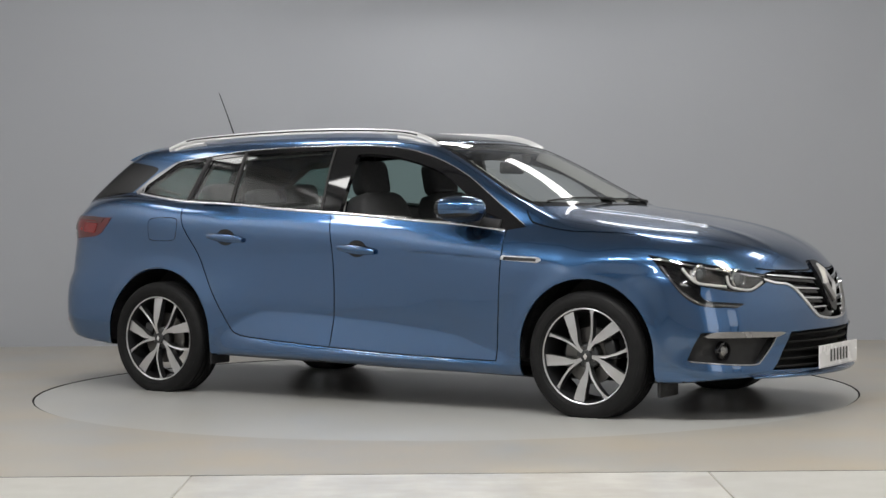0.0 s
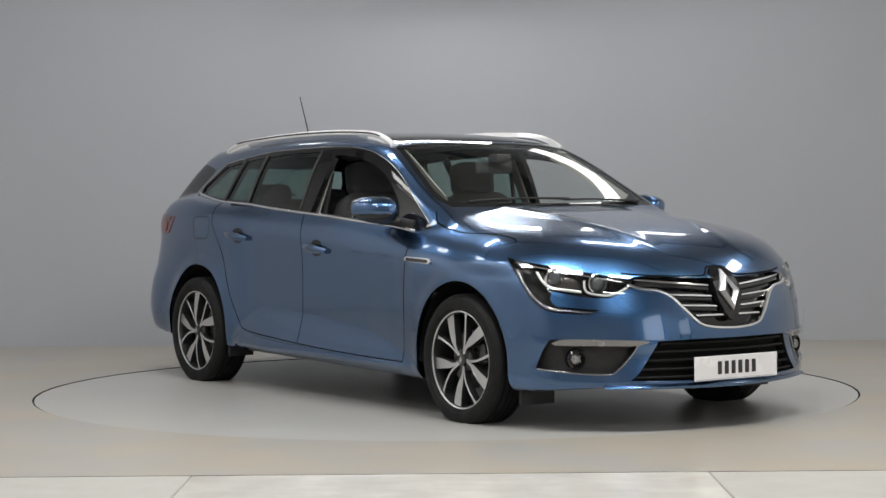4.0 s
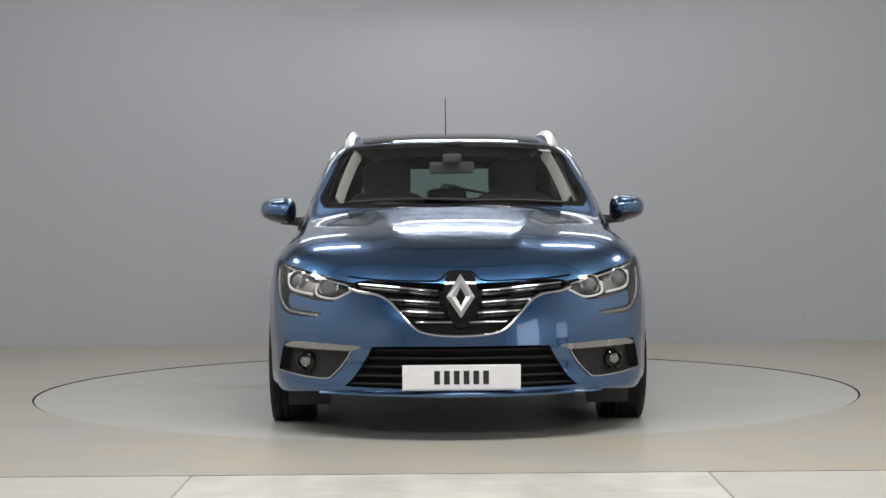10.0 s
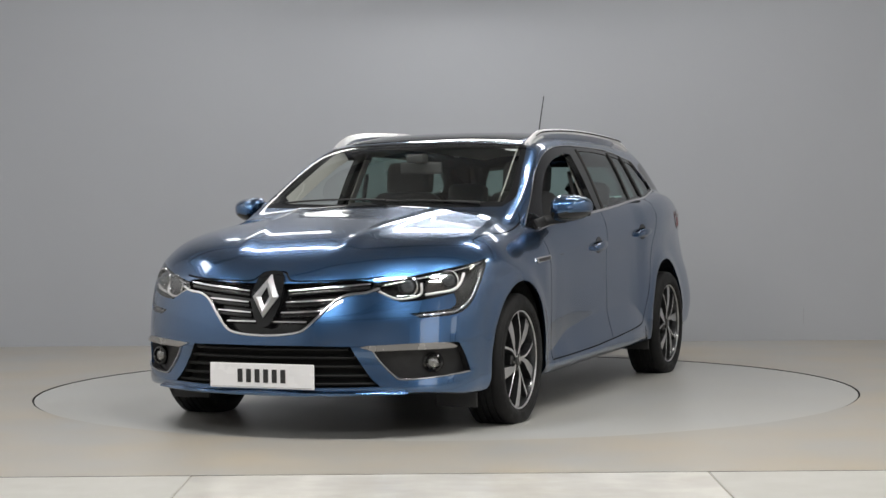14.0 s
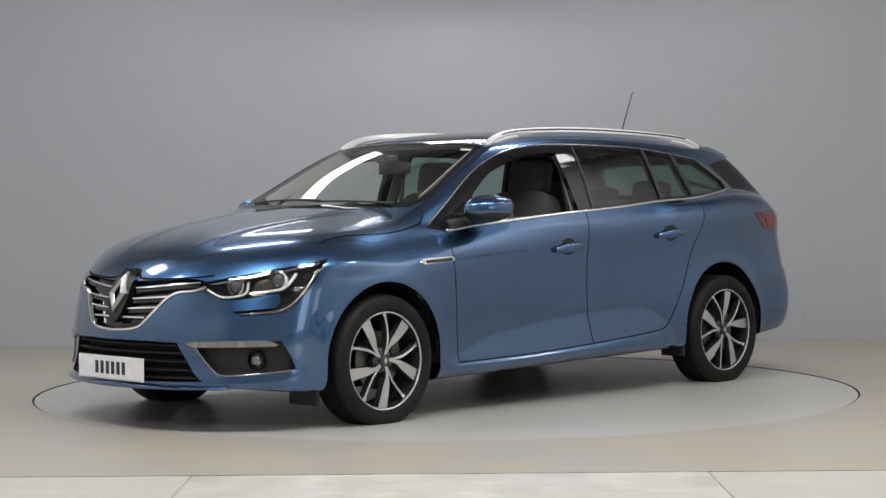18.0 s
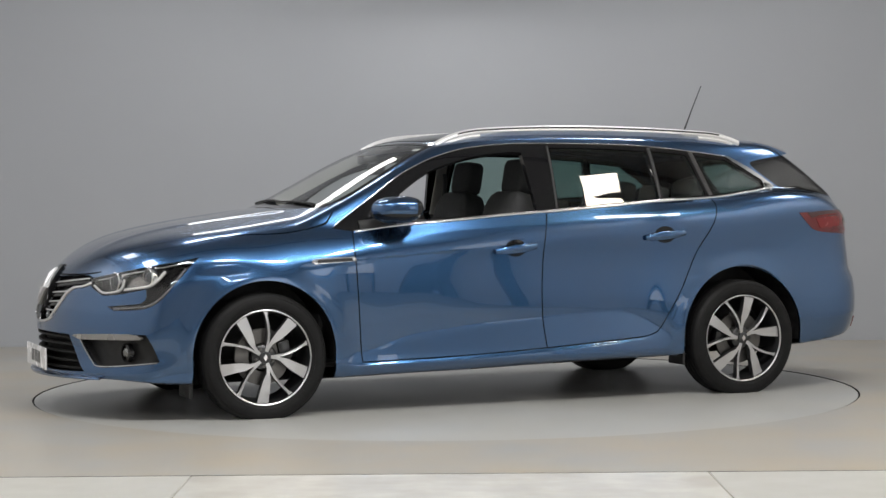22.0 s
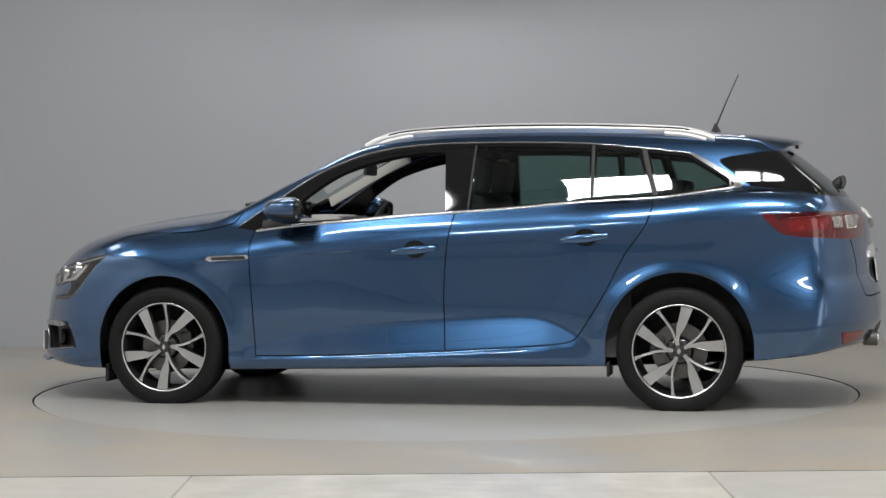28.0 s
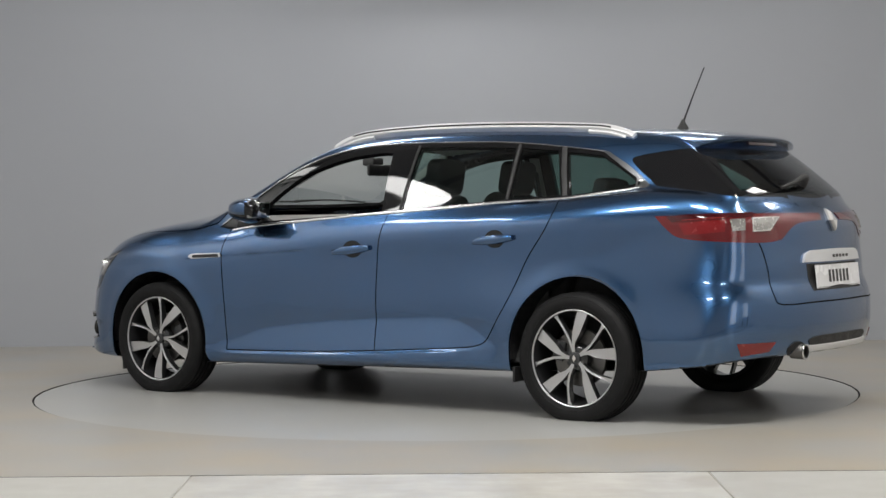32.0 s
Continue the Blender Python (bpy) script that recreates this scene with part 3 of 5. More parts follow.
def cut_shell():
    P, F4 = half_shell()
    bm = bmesh.new()
    vs = [bm.verts.new(p) for p in P]
    for f in F4:
        q = []
        for i in f:
            if not q or (vs[i].co - q[-1].co).length > 1e-5:
                q.append(vs[i])
        if len(q) > 2 and (q[0].co - q[-1].co).length < 1e-5:
            q.pop()
        if len(q) > 2 and len(set(q)) == len(q):
            try:
                bm.faces.new(q)
            except ValueError:
                pass
    bmesh.ops.remove_doubles(bm, verts=bm.verts, dist=2e-5)
    bm.normal_update()
    flip = [f for f in bm.faces if f.calc_center_median().y > 0.5 and f.normal.y < -0.2]
    if len(flip) > 100:
        bmesh.ops.reverse_faces(bm, faces=bm.faces)
        bm.normal_update()
    for view, poly in CUTS:
        e1, e2, out = VIEWS[view]
        ok = REACH[view]
        pa = np.array(poly)
        lo, hi = pa.min(0) - 0.03, pa.max(0) + 0.03
        near = []
        for f in bm.faces:
            c = f.calc_center_median()
            if lo[0] < c.dot(e1) < hi[0] and lo[1] < c.dot(e2) < hi[1] and ok(c, f.normal):
                near.append(f)
        boxes = {}
        for i in range(len(poly)):
            a, b = poly[i], poly[(i + 1) % len(poly)]
            d = Vector((b[0] - a[0], b[1] - a[1]))
            if d.length < 1e-6:
                continue
            d.normalize()
            x0, x1, y0, y1 = min(a[0], b[0]) - 1e-4, max(a[0], b[0]) + 1e-4, min(a[1], b[1]) - 1e-4, max(a[1], b[1]) + 1e-4
            hit = []
            for f in near:
                if not f.is_valid:
                    continue
                bx = boxes.get(f)
                if bx is None:
                    us = [v.co.dot(e1) for v in f.verts]
                    ws = [v.co.dot(e2) for v in f.verts]
                    bx = boxes[f] = (min(us), max(us), min(ws), max(ws))
                if bx[0] < x1 and bx[1] > x0 and bx[2] < y1 and bx[3] > y0:
                    hit.append(f)
            if not hit:
                continue
            geom = set(hit)
            for f in hit:
                geom.update(f.edges)
                geom.update(f.verts)
                boxes.pop(f, None)
            r = bmesh.ops.bisect_plane(bm, geom=list(geom), dist=1e-5, plane_co=e1 * a[0] + e2 * a[1], plane_no=e1 * -d.y + e2 * d.x)
            have = set(near)
            near += [g for g in r["geom"] if isinstance(g, bmesh.types.BMFace) and g not in have]
    bm.normal_update()
    return bm


def region_of(c, n):
    """The panel that a place of the shell belongs to."""
    def at(view, poly):
        e1, e2, _ = VIEWS[view]
        return REACH[view](c, n) and inside(poly, c.dot(e1), c.dot(e2))
    if c.y > 0.45 and any(at("S", a) for a in ARCH_CUTS):
        return "hole"
    if c.z < 0.35 and n.z < -0.93:
        return "underside"
    for k, (view, poly) in enumerate(GAPS):
        if at(view, poly):
            return "gap%d" % k
    if at("S", WINDOW_FRONT):
        return "hole"
    for name, poly in (("door_glass", WINDOW_REAR), ("fixed_glass", WINDOW_FIXED), ("quarter_glass", WINDOW_QUARTER)):
        if at("S", poly):
            return name
    if at("T", SCREEN_IN) and c.x > 0.2:
        return "windscreen"
    if at("T", SCREEN_OUT) and c.x > 0.2:
        return "screen_surround"
    if at("S", DLO):
        return "window_surround"
    if c.x < -1.5 and at("R", BACK_PANE):
        return "rear_screen"
    if c.x < -1.5 and inside(REAR_BLACK, c.x, c.z):
        return "rear_glass_surround"
    if c.x < -1.5 and at("K", TAIL_LAMP):
        return "tail_lamp"
    if c.x > 1.4:
        if at("Q", HEAD_LAMP):
            return "head_lamp"
        if at("Q", FOG_BAY):
            return "fog_bay"
        if c.x > 1.8 and at("F", GRILLE):
            return "grille"
        if c.x > 1.8 and at("F", INTAKE):
            return "intake"
    if c.z > 1.3 and at("T", ROOF_GLASS):
        return "roof_glass"
    if c.x > 0.9 and n.z > 0.0 and at("T", HOOD_AREA) and not (c.x > 1.6 and at("F", NOSE_BELOW)):
        return "bonnet"
    if c.x > 1.5 and (c.x > 1.72 or c.z < 0.4):
        return "front_bumper"
    if c.x > 0.87 and c.z > 0.2 and c.z < 1.0:
        return "front_wing" if c.z > 0.255 else "sill"
    if c.z > 0.24 and at("S", DOOR_FRONT) and c.z < BELT(c.x) + 0.01:
        return "front_door"
    if c.z > 0.24 and at("S", DOOR_REAR) and c.z < BELT(c.x) + 0.01:
        return "rear_door"
    if c.x < -1.6 and (c.z < 0.56 or (c.z < 0.70 and not inside(TAILGATE, c.y, c.z))):
        return "rear_bumper"
    if c.x < -1.85 and c.z < 1.30 and inside(TAILGATE, c.y, c.z):
        return "tailgate"
    if c.z > 1.3 and c.y < 0.62 and n.z > 0.6:
        return "roof"
    if c.z < 0.36 and c.x > -1.0:
        return "sill"
    return "pillar_base" if c.x > -0.3 and c.z < 1.0 else "roof_side" if c.z > BELT(c.x) + 0.01 else "quarter_panel"


shell = cut_shell()
shell.verts.index_update()
shell.verts.ensure_lookup_table()
SV = np.array([v.co[:] for v in shell.verts])
SN = normals_at(SV)
REGIONS = {}
for f in shell.faces:
    REGIONS.setdefault(region_of(f.calc_center_median(), f.normal), []).append([v.index for v in f.verts])
shell.free()


def panel(name, faces, material, parent, side=1, both=False, out=0.0, rim=-0.012, label=""):
    """One panel from faces of the shell; side -1 mirrors it; both joins the two halves. out: set off along the normal; rim: depth of the folded edge."""
    verts, normals, polys, loop_n = [], [], [], []
    for s in ((1, -1) if both else (side,)):
        ids = sorted({i for f in faces for i in f})
        base = len(verts)
        at = {i: base + k for k, i in enumerate(ids)}
        mirror = np.array([1, s, 1])
        pos, nor = SV[ids] * mirror, SN[ids] * mirror
        verts += list(pos + nor * out)
        normals += list(nor)
        count = {}
        for f in faces:
            q = [at[i] for i in f]
            if s < 0:
                q.reverse()
            polys.append(q)
            loop_n += [normals[i] for i in q]
            for a, b in zip(q, q[1:] + q[:1]):
                count[(a, b)] = count.get((a, b), 0) + 1
        if rim:
            low = {}
            for (a, b) in list(count):
                if (b, a) in count:
                    continue
                if both and abs(verts[a][1]) < 1e-4 and abs(verts[b][1]) < 1e-4:
                    continue
                for i in (a, b):
                    if i not in low:
                        low[i] = len(verts)
                        verts.append(verts[i] + normals[i] * rim)
                        normals.append(normals[i])
                q = [b, a, low[a], low[b]]
                fn = np.cross(verts[a] - verts[b], verts[low[a]] - verts[a])
                ln = np.linalg.norm(fn)
                fn = fn / ln if ln > 1e-12 else normals[a]
                polys.append(q)
                loop_n += [fn] * 4
    me = bpy.data.meshes.new(name)
    me.from_pydata([tuple(v) for v in verts], [], polys)
    me.materials.append(material)
    me.shade_smooth()
    if len(me.loops) == len(loop_n):
        me.normals_split_custom_set([tuple(v) for v in loop_n])
    ob = new(name, me)
    ob.parent = parent
    return tagged(ob, label)


for nm, material, kw in (
        ("bonnet", PAINT, dict(label="blue bonnet with raised ribs")), ("roof", PAINT, {}),
        ("front_bumper", PAINT, {}), ("rear_bumper", PAINT, {}), ("tailgate", PAINT, dict(label="blue tailgate")),
        ("roof_glass", BLACK_GLOSS, dict(out=0.002, rim=-0.01, label="dark glass roof panel")),
        ("windscreen", CLEAR_GLASS, dict(out=-0.002, rim=0, label="clear curved windscreen")),
        ("screen_surround", BLACK_GLOSS, dict(rim=-0.02, label="black windscreen border")),
        ("rear_screen", PRIVACY_GLASS, dict(rim=0, label="dark tinted rear screen")),
        ("rear_glass_surround", BLACK_GLOSS, dict(rim=-0.012, label="gloss black rear corner glass")),
        ("underside", BLACK_MATT, dict(rim=0, label="black underbody tray"))):
    if nm in REGIONS:
        ob = panel(nm, REGIONS[nm], material, car, both=True, **kw)
        if material in (CLEAR_GLASS, PRIVACY_GLASS):
            ob.visible_shadow = False
for s in (1, -1):
    for nm, material, kw in (
            ("front_wing", PAINT, {}), ("front_door", PAINT, {}), ("rear_door", PAINT, {}), ("roof_side", PAINT, {}), ("pillar_base", PAINT, {}), ("quarter_panel", PAINT, {}), ("sill", PAINT, {}),
            ("window_surround", BLACK_GLOSS, dict(rim=-0.03, out=-0.002, label="black window frame and pillar trim")),
            ("door_glass", PRIVACY_GLASS, dict(rim=0, out=-0.006)), ("fixed_glass", PRIVACY_GLASS, dict(rim=0, out=-0.006)),
            ("quarter_glass", PRIVACY_GLASS, dict(rim=0, out=-0.006))):
        if nm in REGIONS:
            ob = panel(nm, REGIONS[nm], material, car, side=s, **kw)
            if material is PRIVACY_GLASS:
                ob.visible_shadow = False
for k, (view, poly) in enumerate(GAPS):
    if "gap%d" % k in REGIONS:
        for s in ((1, -1) if view in "ST" else (0,)):
            panel("panel_seal", REGIONS["gap%d" % k], DARK_VOID, car, side=s, both=s == 0, out=-0.009, rim=0.006, label="dark rubber seal in the panel gap")


# ---- laying small parts on the shell ----
def on_view(view, pts, out=0.0):
    """Places on the shell under drawn points, with their normals."""
    e1, e2, w = (np.array(v[:]) for v in VIEWS[view])
    q = np.array(pts, float)
    o = q[:, :1] * e1 + q[:, 1:2] * e2 + w * (1.9 if view == "T" else 3.2 if view != "S" else 1.3)
    p, ok = march(o, -w, 1.5 if view == "T" else 3.0 if view != "S" else 1.3, 160)
    n = normals_at(p)
    return p + n * out, n


def flip_y(m):
    return Matrix.Diagonal((1, m, 1, 1))


def patch(name, view, poly, material, parent, side=1, out=0.002, thick=0.006, cell=0.03, label=""):
    """A drawn outline laid on the shell as a thin piece of its own."""
    e1, e2, _ = VIEWS[view]
    bm = bmesh.new()
    f = bm.faces.new([bm.verts.new((a, b, 0)) for a, b in poly])
    bmesh.ops.triangulate(bm, faces=[f])
    pa = np.array(poly)
    for ax in (0, 1):
        for c in np.arange(pa[:, ax].min() + cell, pa[:, ax].max(), cell):
            no = [0, 0, 0]
            no[ax] = 1
            co = [0, 0, 0]
            co[ax] = c
            bmesh.ops.bisect_plane(bm, geom=bm.verts[:] + bm.edges[:] + bm.faces[:], dist=1e-6, plane_co=co, plane_no=no)
    bmesh.ops.remove_doubles(bm, verts=bm.verts, dist=1e-5)
    bm.verts.ensure_lookup_table()
    p, n = on_view(view, [v.co[:2] for v in bm.verts])
    p, n = p * np.array([1, side, 1]), n * np.array([1, side, 1])
    bm.verts.index_update()
    for v in bm.verts:
        v.co = p[v.index] + n[v.index] * out
    bm.normal_update()
    low = {}
    edges = [e for e in bm.edges if len(e.link_faces) == 1]
    for e in edges:
        for v in e.verts:
            if v not in low:
                low[v] = bm.verts.new(v.co - Vector(n[v.index]) * thick)
    for e in edges:
        bm.faces.new((e.verts[0], e.verts[1], low[e.verts[1]], low[e.verts[0]]))
    return part(name, bm, material, parent, label, sharp=40)


def sweep(name, p, n, w, h, material, parent, side=1, sink=0.004, closed=False, label="", ends=1.0):
    """A moulded strip along a line of places with their normals: w wide, h proud. ends: width at the tips against the middle."""
    p, n = np.asarray(p, float) * np.array([1, side, 1]), np.asarray(n, float) * np.array([1, side, 1])
    m = len(p)
    if closed:
        t = np.roll(p, -1, 0) - np.roll(p, 1, 0)
    else:
        t = np.gradient(p, axis=0)
    t /= np.maximum(np.linalg.norm(t, axis=1, keepdims=True), 1e-9)
    a = np.cross(t, n)
    a /= np.maximum(np.linalg.norm(a, axis=1, keepdims=True), 1e-9)
    prof = ((-0.5, -sink), (-0.5, 0.55 * h), (-0.36, 0.9 * h), (0, h), (0.36, 0.9 * h), (0.5, 0.55 * h), (0.5, -sink))
    bm = bmesh.new()
    rows = []
    for i in range(m):
        k = 1.0 if closed else ends + (1 - ends) * math.sin(math.pi * i / (m - 1))
        rows.append([bm.verts.new(p[i] + a[i] * (u * w * k) + n[i] * v) for u, v in prof])
    for i in range(m if closed else m - 1):
        r0, r1 = rows[i], rows[(i + 1) % m]
        for j in range(len(prof)):
            j2 = (j + 1) % len(prof)
            bm.faces.new((r0[j], r0[j2], r1[j2], r1[j]))
    if not closed:
        bm.faces.new(rows[0])
        bm.faces.new(rows[-1])
    return part(name, bm, material, parent, label, sharp=50)


def tube(name, pts, radius, material, parent, label="", seg=10):
    """A round rod through places; radius may be a list."""
    p = np.array(pts, float)
    rad = [radius] * len(p) if isinstance(radius, (int, float)) else radius
    t = np.gradient(p, axis=0)
    bm = bmesh.new()
    rows = []
    for i in range(len(p)):
        d = Vector(t[i]).normalized()
        u = d.cross(Vector((0, 0, 1)) if abs(d.z) < 0.9 else Vector((1, 0, 0))).normalized()
        w = d.cross(u)
        rows.append([bm.verts.new(Vector(p[i]) + (u * math.cos(2 * math.pi * k / seg) + w * math.sin(2 * math.pi * k / seg)) * rad[i]) for k in range(seg)])
    for i in range(len(p) - 1):
        for k in range(seg):
            bm.faces.new((rows[i][k], rows[i][(k + 1) % seg], rows[i + 1][(k + 1) % seg], rows[i + 1][k]))
    bm.faces.new(rows[0])
    bm.faces.new(rows[-1])
    return part(name, bm, material, parent, label, sharp=50)


def lathe_bm(profile, seg=48, closed=False):
    """Turn a (radius, along) profile round the y axis."""
    bm = bmesh.new()
    rows = []
    for r, y in profile:
        if r < 1e-6:
            v = bm.verts.new((0, y, 0))
            rows.append([v] * seg)
        else:
            rows.append([bm.verts.new((r * math.cos(2 * math.pi * k / seg), y, r * math.sin(2 * math.pi * k / seg))) for k in range(seg)])
    m = len(rows)
    for i in range(m if closed else m - 1):
        a, b = rows[i], rows[(i + 1) % m]
        for k in range(seg):
            q = []
            for v in (a[k], a[(k + 1) % seg], b[(k + 1) % seg], b[k]):
                if v not in q:
                    q.append(v)
            if len(q) > 2:
                bm.faces.new(q)
    return bm


def aimed(bm, at, way):
    """Move a turned piece so that its axis (y) points along way from at."""
    q = Vector((0, 1, 0)).rotation_difference(Vector(way).normalized())
    bm.transform(Matrix.Translation(Vector(at)) @ q.to_matrix().to_4x4())
    return bm


def extrude_poly_bm(poly, y0, y1, bevel=0.0):
    """A flat outline in (x, z) given depth along y, with the outer edge chamfered."""
    bm = bmesh.new()
    f = bm.faces.new([bm.verts.new((a, y1, b)) for a, b in poly])
    r = bmesh.ops.extrude_face_region(bm, geom=[f])
    bmesh.ops.translate(bm, verts=[v for v in r["geom"] if isinstance(v, bmesh.types.BMVert)], vec=(0, y0 - y1, 0))
    bmesh.ops.recalc_face_normals(bm, faces=bm.faces)
    return bm


# ---- wheels ----
SPOKES = {   # radius, turn from the broad tip in degrees, half width
    "broad": ((0.030, 22, 0.0065), (0.055, 19, 0.0075), (0.078, 14.5, 0.0095), (0.098, 10, 0.0155), (0.120, 6.5, 0.0205), (0.165, 2.5, 0.0245), (0.2315, 0, 0.0300)),
    "slim": ((0.030, 28, 0.0065), (0.055, 28, 0.0062), (0.090, 28.5, 0.006), (0.116, 30, 0.0060), (0.166, 34.5, 0.0062), (0.210, 38, 0.0070), (0.2315, 39.5, 0.0150)),
}


def spoke_outline(kind):
    """One spoke's outline: a line of radii with its half widths, a little bent."""
    a, b = [], []
    for r, turn, w in SPOKES[kind]:
        t = radians(turn)
        c, u = Vector((r * math.sin(t), r * math.cos(t))), Vector((math.cos(t), -math.sin(t)))
        a.append(c - u * w)
        b.append(c + u * w)
    return [tuple(q) for q in a + b[::-1]]


def wheel(name, at, side, phase):
    hub = new(name)
    hub.parent = car
    tagged(hub, "alloy wheel with five broad and five slim machined spokes")
    R, AXLE = 0.317, 0.299          # the tyre is pressed flat where it stands
    half = [(0.230, 0.084), (0.236, 0.092), (0.240, 0.0955), (0.247, 0.0985), (0.256, 0.1025), (0.270, 0.1045), (0.287, 0.1025), (0.301, 0.096), (0.310, 0.0865),
            (R - 0.002, 0.076), (R - 0.0005, 0.066), (R, 0.0545), (R - 0.007, 0.0535), (R - 0.007, 0.0475), (R, 0.0465),
            (R, 0.0195), (R - 0.007, 0.0185), (R - 0.007, 0.0125), (R, 0.0115)]
    prof = half + [(r, -y) for r, y in reversed(half)]
    bm = lathe_bm(prof, 120)
    for v in bm.verts:
        if v.co.z < -0.25:
            v.co.y *= 1 + 0.05 * step(-v.co.z, 0.25, 0.30)
        v.co.z = max(v.co.z, -AXLE)
    tyre = part("tyre", bm, RUBBER, hub, "black road tyre with grooved tread", sharp=30)
    for r, h in ((0.2525, 0.0016), (0.2945, 0.0014)):       # raised rings on the outer sidewall
        y = float(np.interp(r, [q[0] for q in half[:11]], [q[1] for q in half[:11]]))
        ring_bm = lathe_bm([(r - 0.003, y - 0.001), (r - 0.0012, y + h), (r + 0.0012, y + h), (r + 0.003, y - 0.001)], 96)
        for v in ring_bm.verts:
            v.co.z = max(v.co.z, -AXLE + 0.001)
        part("sidewall_ring", ring_bm, RUBBER, tyre)
    bm = bmesh.new()
    edge = [(r + 0.0007, y + 0.0003) for r, y in half[7:12]]
    for k in range(72):
        if -math.sin(2 * math.pi * k / 72) * R > AXLE - 0.015:
            continue
        for sg in (1, -1):
            cols = []
            for w in (-0.0045, 0.0045):
                a = 2 * math.pi * k / 72 + w
                cols.append([bm.verts.new((r * math.cos(a), y * sg, r * math.sin(a))) for r, y in edge])
            for q in range(4):
                bm.faces.new((cols[0][q], cols[0][q + 1], cols[1][q + 1], cols[1][q]))
    g = part("tread_pattern", bm, DARK_VOID, tyre, smooth=False)
    tagged(g, kind="stuff")
    part("rim_barrel", lathe_bm([(0.238, 0.086), (0.2335, 0.090), (0.229, 0.088), (0.2255, 0.078), (0.220, 0.05), (0.211, 0.0), (0.211, -0.08), (0.230, -0.088)], 72), DARK_ALLOY, hub, "dark grey painted rim barrel")
    part("rim_lip", lathe_bm([(0.2365, 0.0885), (0.2355, 0.0925), (0.2335, 0.0935), (0.2285, 0.0905), (0.2285, 0.0865), (0.2365, 0.0865)], 72, True), MACHINED, hub, "bright machined rim lip")
    for kind in ("broad", "slim"):
        for k in range(5):
            b = extrude_poly_bm(spoke_outline(kind), 0.046, 0.083)
            for v in b.verts:     # dish towards the hub, thinner at the back
                r = math.hypot(v.co.x, v.co.z)
                v.co.y += 0.010 * (1 - ((r - 0.13) / 0.09) ** 2) * 0.6 - 0.004
            bmesh.ops.recalc_face_normals(b, faces=b.faces)
            b.transform(Matrix.Rotation(radians(72 * k + phase), 4, "Y"))
            me = bpy.data.meshes.new("spoke")
            for f in b.faces:
                f.material_index = 0 if f.normal.y > 0.8 else 1
            b.to_mesh(me)
            b.free()
            me.materials.append(MACHINED)
            me.materials.append(DARK_ALLOY)
            o = new(kind + "_spoke", me)
            o.parent = hub
    part("hub", lathe_bm([(0.0, 0.070), (0.034, 0.072), (0.050, 0.070), (0.060, 0.062), (0.064, 0.045), (0.064, 0.01)], 40), DARK_ALLOY, hub)
    for k in range(5):
        b = lathe_bm([(0.0, 0.078), (0.007, 0.078), (0.0085, 0.076), (0.0085, 0.05)], 6)
        a = radians(72 * k + 30)
        b.transform(Matrix.Translation((0.045 * math.sin(a), 0, 0.045 * math.cos(a))))
        part("wheel_nut", b, STEEL, hub)
    cap = part("centre_cap", lathe_bm([(0.0, 0.0865), (0.024, 0.0855), (0.0285, 0.083), (0.031, 0.076), (0.031, 0.06)], 36), DARK_ALLOY, hub)
    b = extrude_poly_bm([(0, -0.018), (0.011, 0), (0, 0.018), (-0.011, 0)], 0.085, 0.0892)
    part("emblem", b, CHROME, cap, "plain chrome lozenge", smooth=False)
    part("brake_disc", lathe_bm([(0.07, 0.035), (0.07, 0.028), (0.140, 0.028), (0.140, 0.006), (0.07, 0.006)], 48), STEEL, hub, "grey steel brake disc")
    b = box_bm(-0.05, 0.05, -0.02, 0.045, 0.085, 0.148, 0.012)
    b.transform(Matrix.Rotation(radians(-75 if at[0] > 0 else 75), 4, "Y"))
    part("brake_caliper", b, DARK_ALLOY, hub)
    hub.matrix_basis = Matrix.Translation(at) @ (Matrix.Rotation(math.pi, 4, "Z") if side < 0 else Matrix.Identity(4))


for sx in (1.356, -1.356):
    for s in (1, -1):
        wheel("wheel", (sx, s * 0.795, 0.299), s, {(1, 1): 32, (-1, 1): -11, (1, -1): 25, (-1, -1): 0}[(1 if sx > 0 else -1, s)])
        cz, r0 = (ARCHES[0][1], ARCHES[0][2]) if sx > 0 else (ARCHES[1][1], ARCHES[1][2])
        bm = bmesh.new()
        rows = []
        for y in (0.868, 0.845, 0.56):
            rr = r0 + (0.004 if y > 0.86 else 0.018)
            rows.append([bm.verts.new((sx + rr * math.cos(radians(-7 + 194 * i / 40)), y * s, cz + rr * math.sin(radians(-7 + 194 * i / 40)))) for i in range(41)])
        for a, b in zip(rows, rows[1:]):
            for i in range(40):
                bm.faces.new((a[i], a[i + 1], b[i + 1], b[i]))
        bm.faces.new(rows[-1])
        part("wheel_arch_liner", bm, BLACK_MATT, car, "matt black wheel arch liner")

# ---- lamps ----
WHITE_LENS = vary(mat("clear_prism_lens", (0.36, 0.35, 0.335), 0.2, 0.6, Coat_Weight=1.0), 60, 0.08, 0.35, bump=0.8, bump_scale=70)
RED_BRIGHT = vary(mat("bright_red_facets", (0.21, 0.003, 0.005), 0.2, 0.2, Coat_Weight=1.0), 30, 0.12, 0.3, bump=0.8, bump_scale=55)
GUIDE = mat("white_light_guide", (0.66, 0.66, 0.65), 0.25, 0.35, Coat_Weight=1.0)
PALE_LENS = vary(mat("pale_lamp_strip", (0.27, 0.26, 0.25), 0.2, 0.5, Coat_Weight=1.0), 18, 0.08, 0.35, bump=0.5, bump_scale=60)
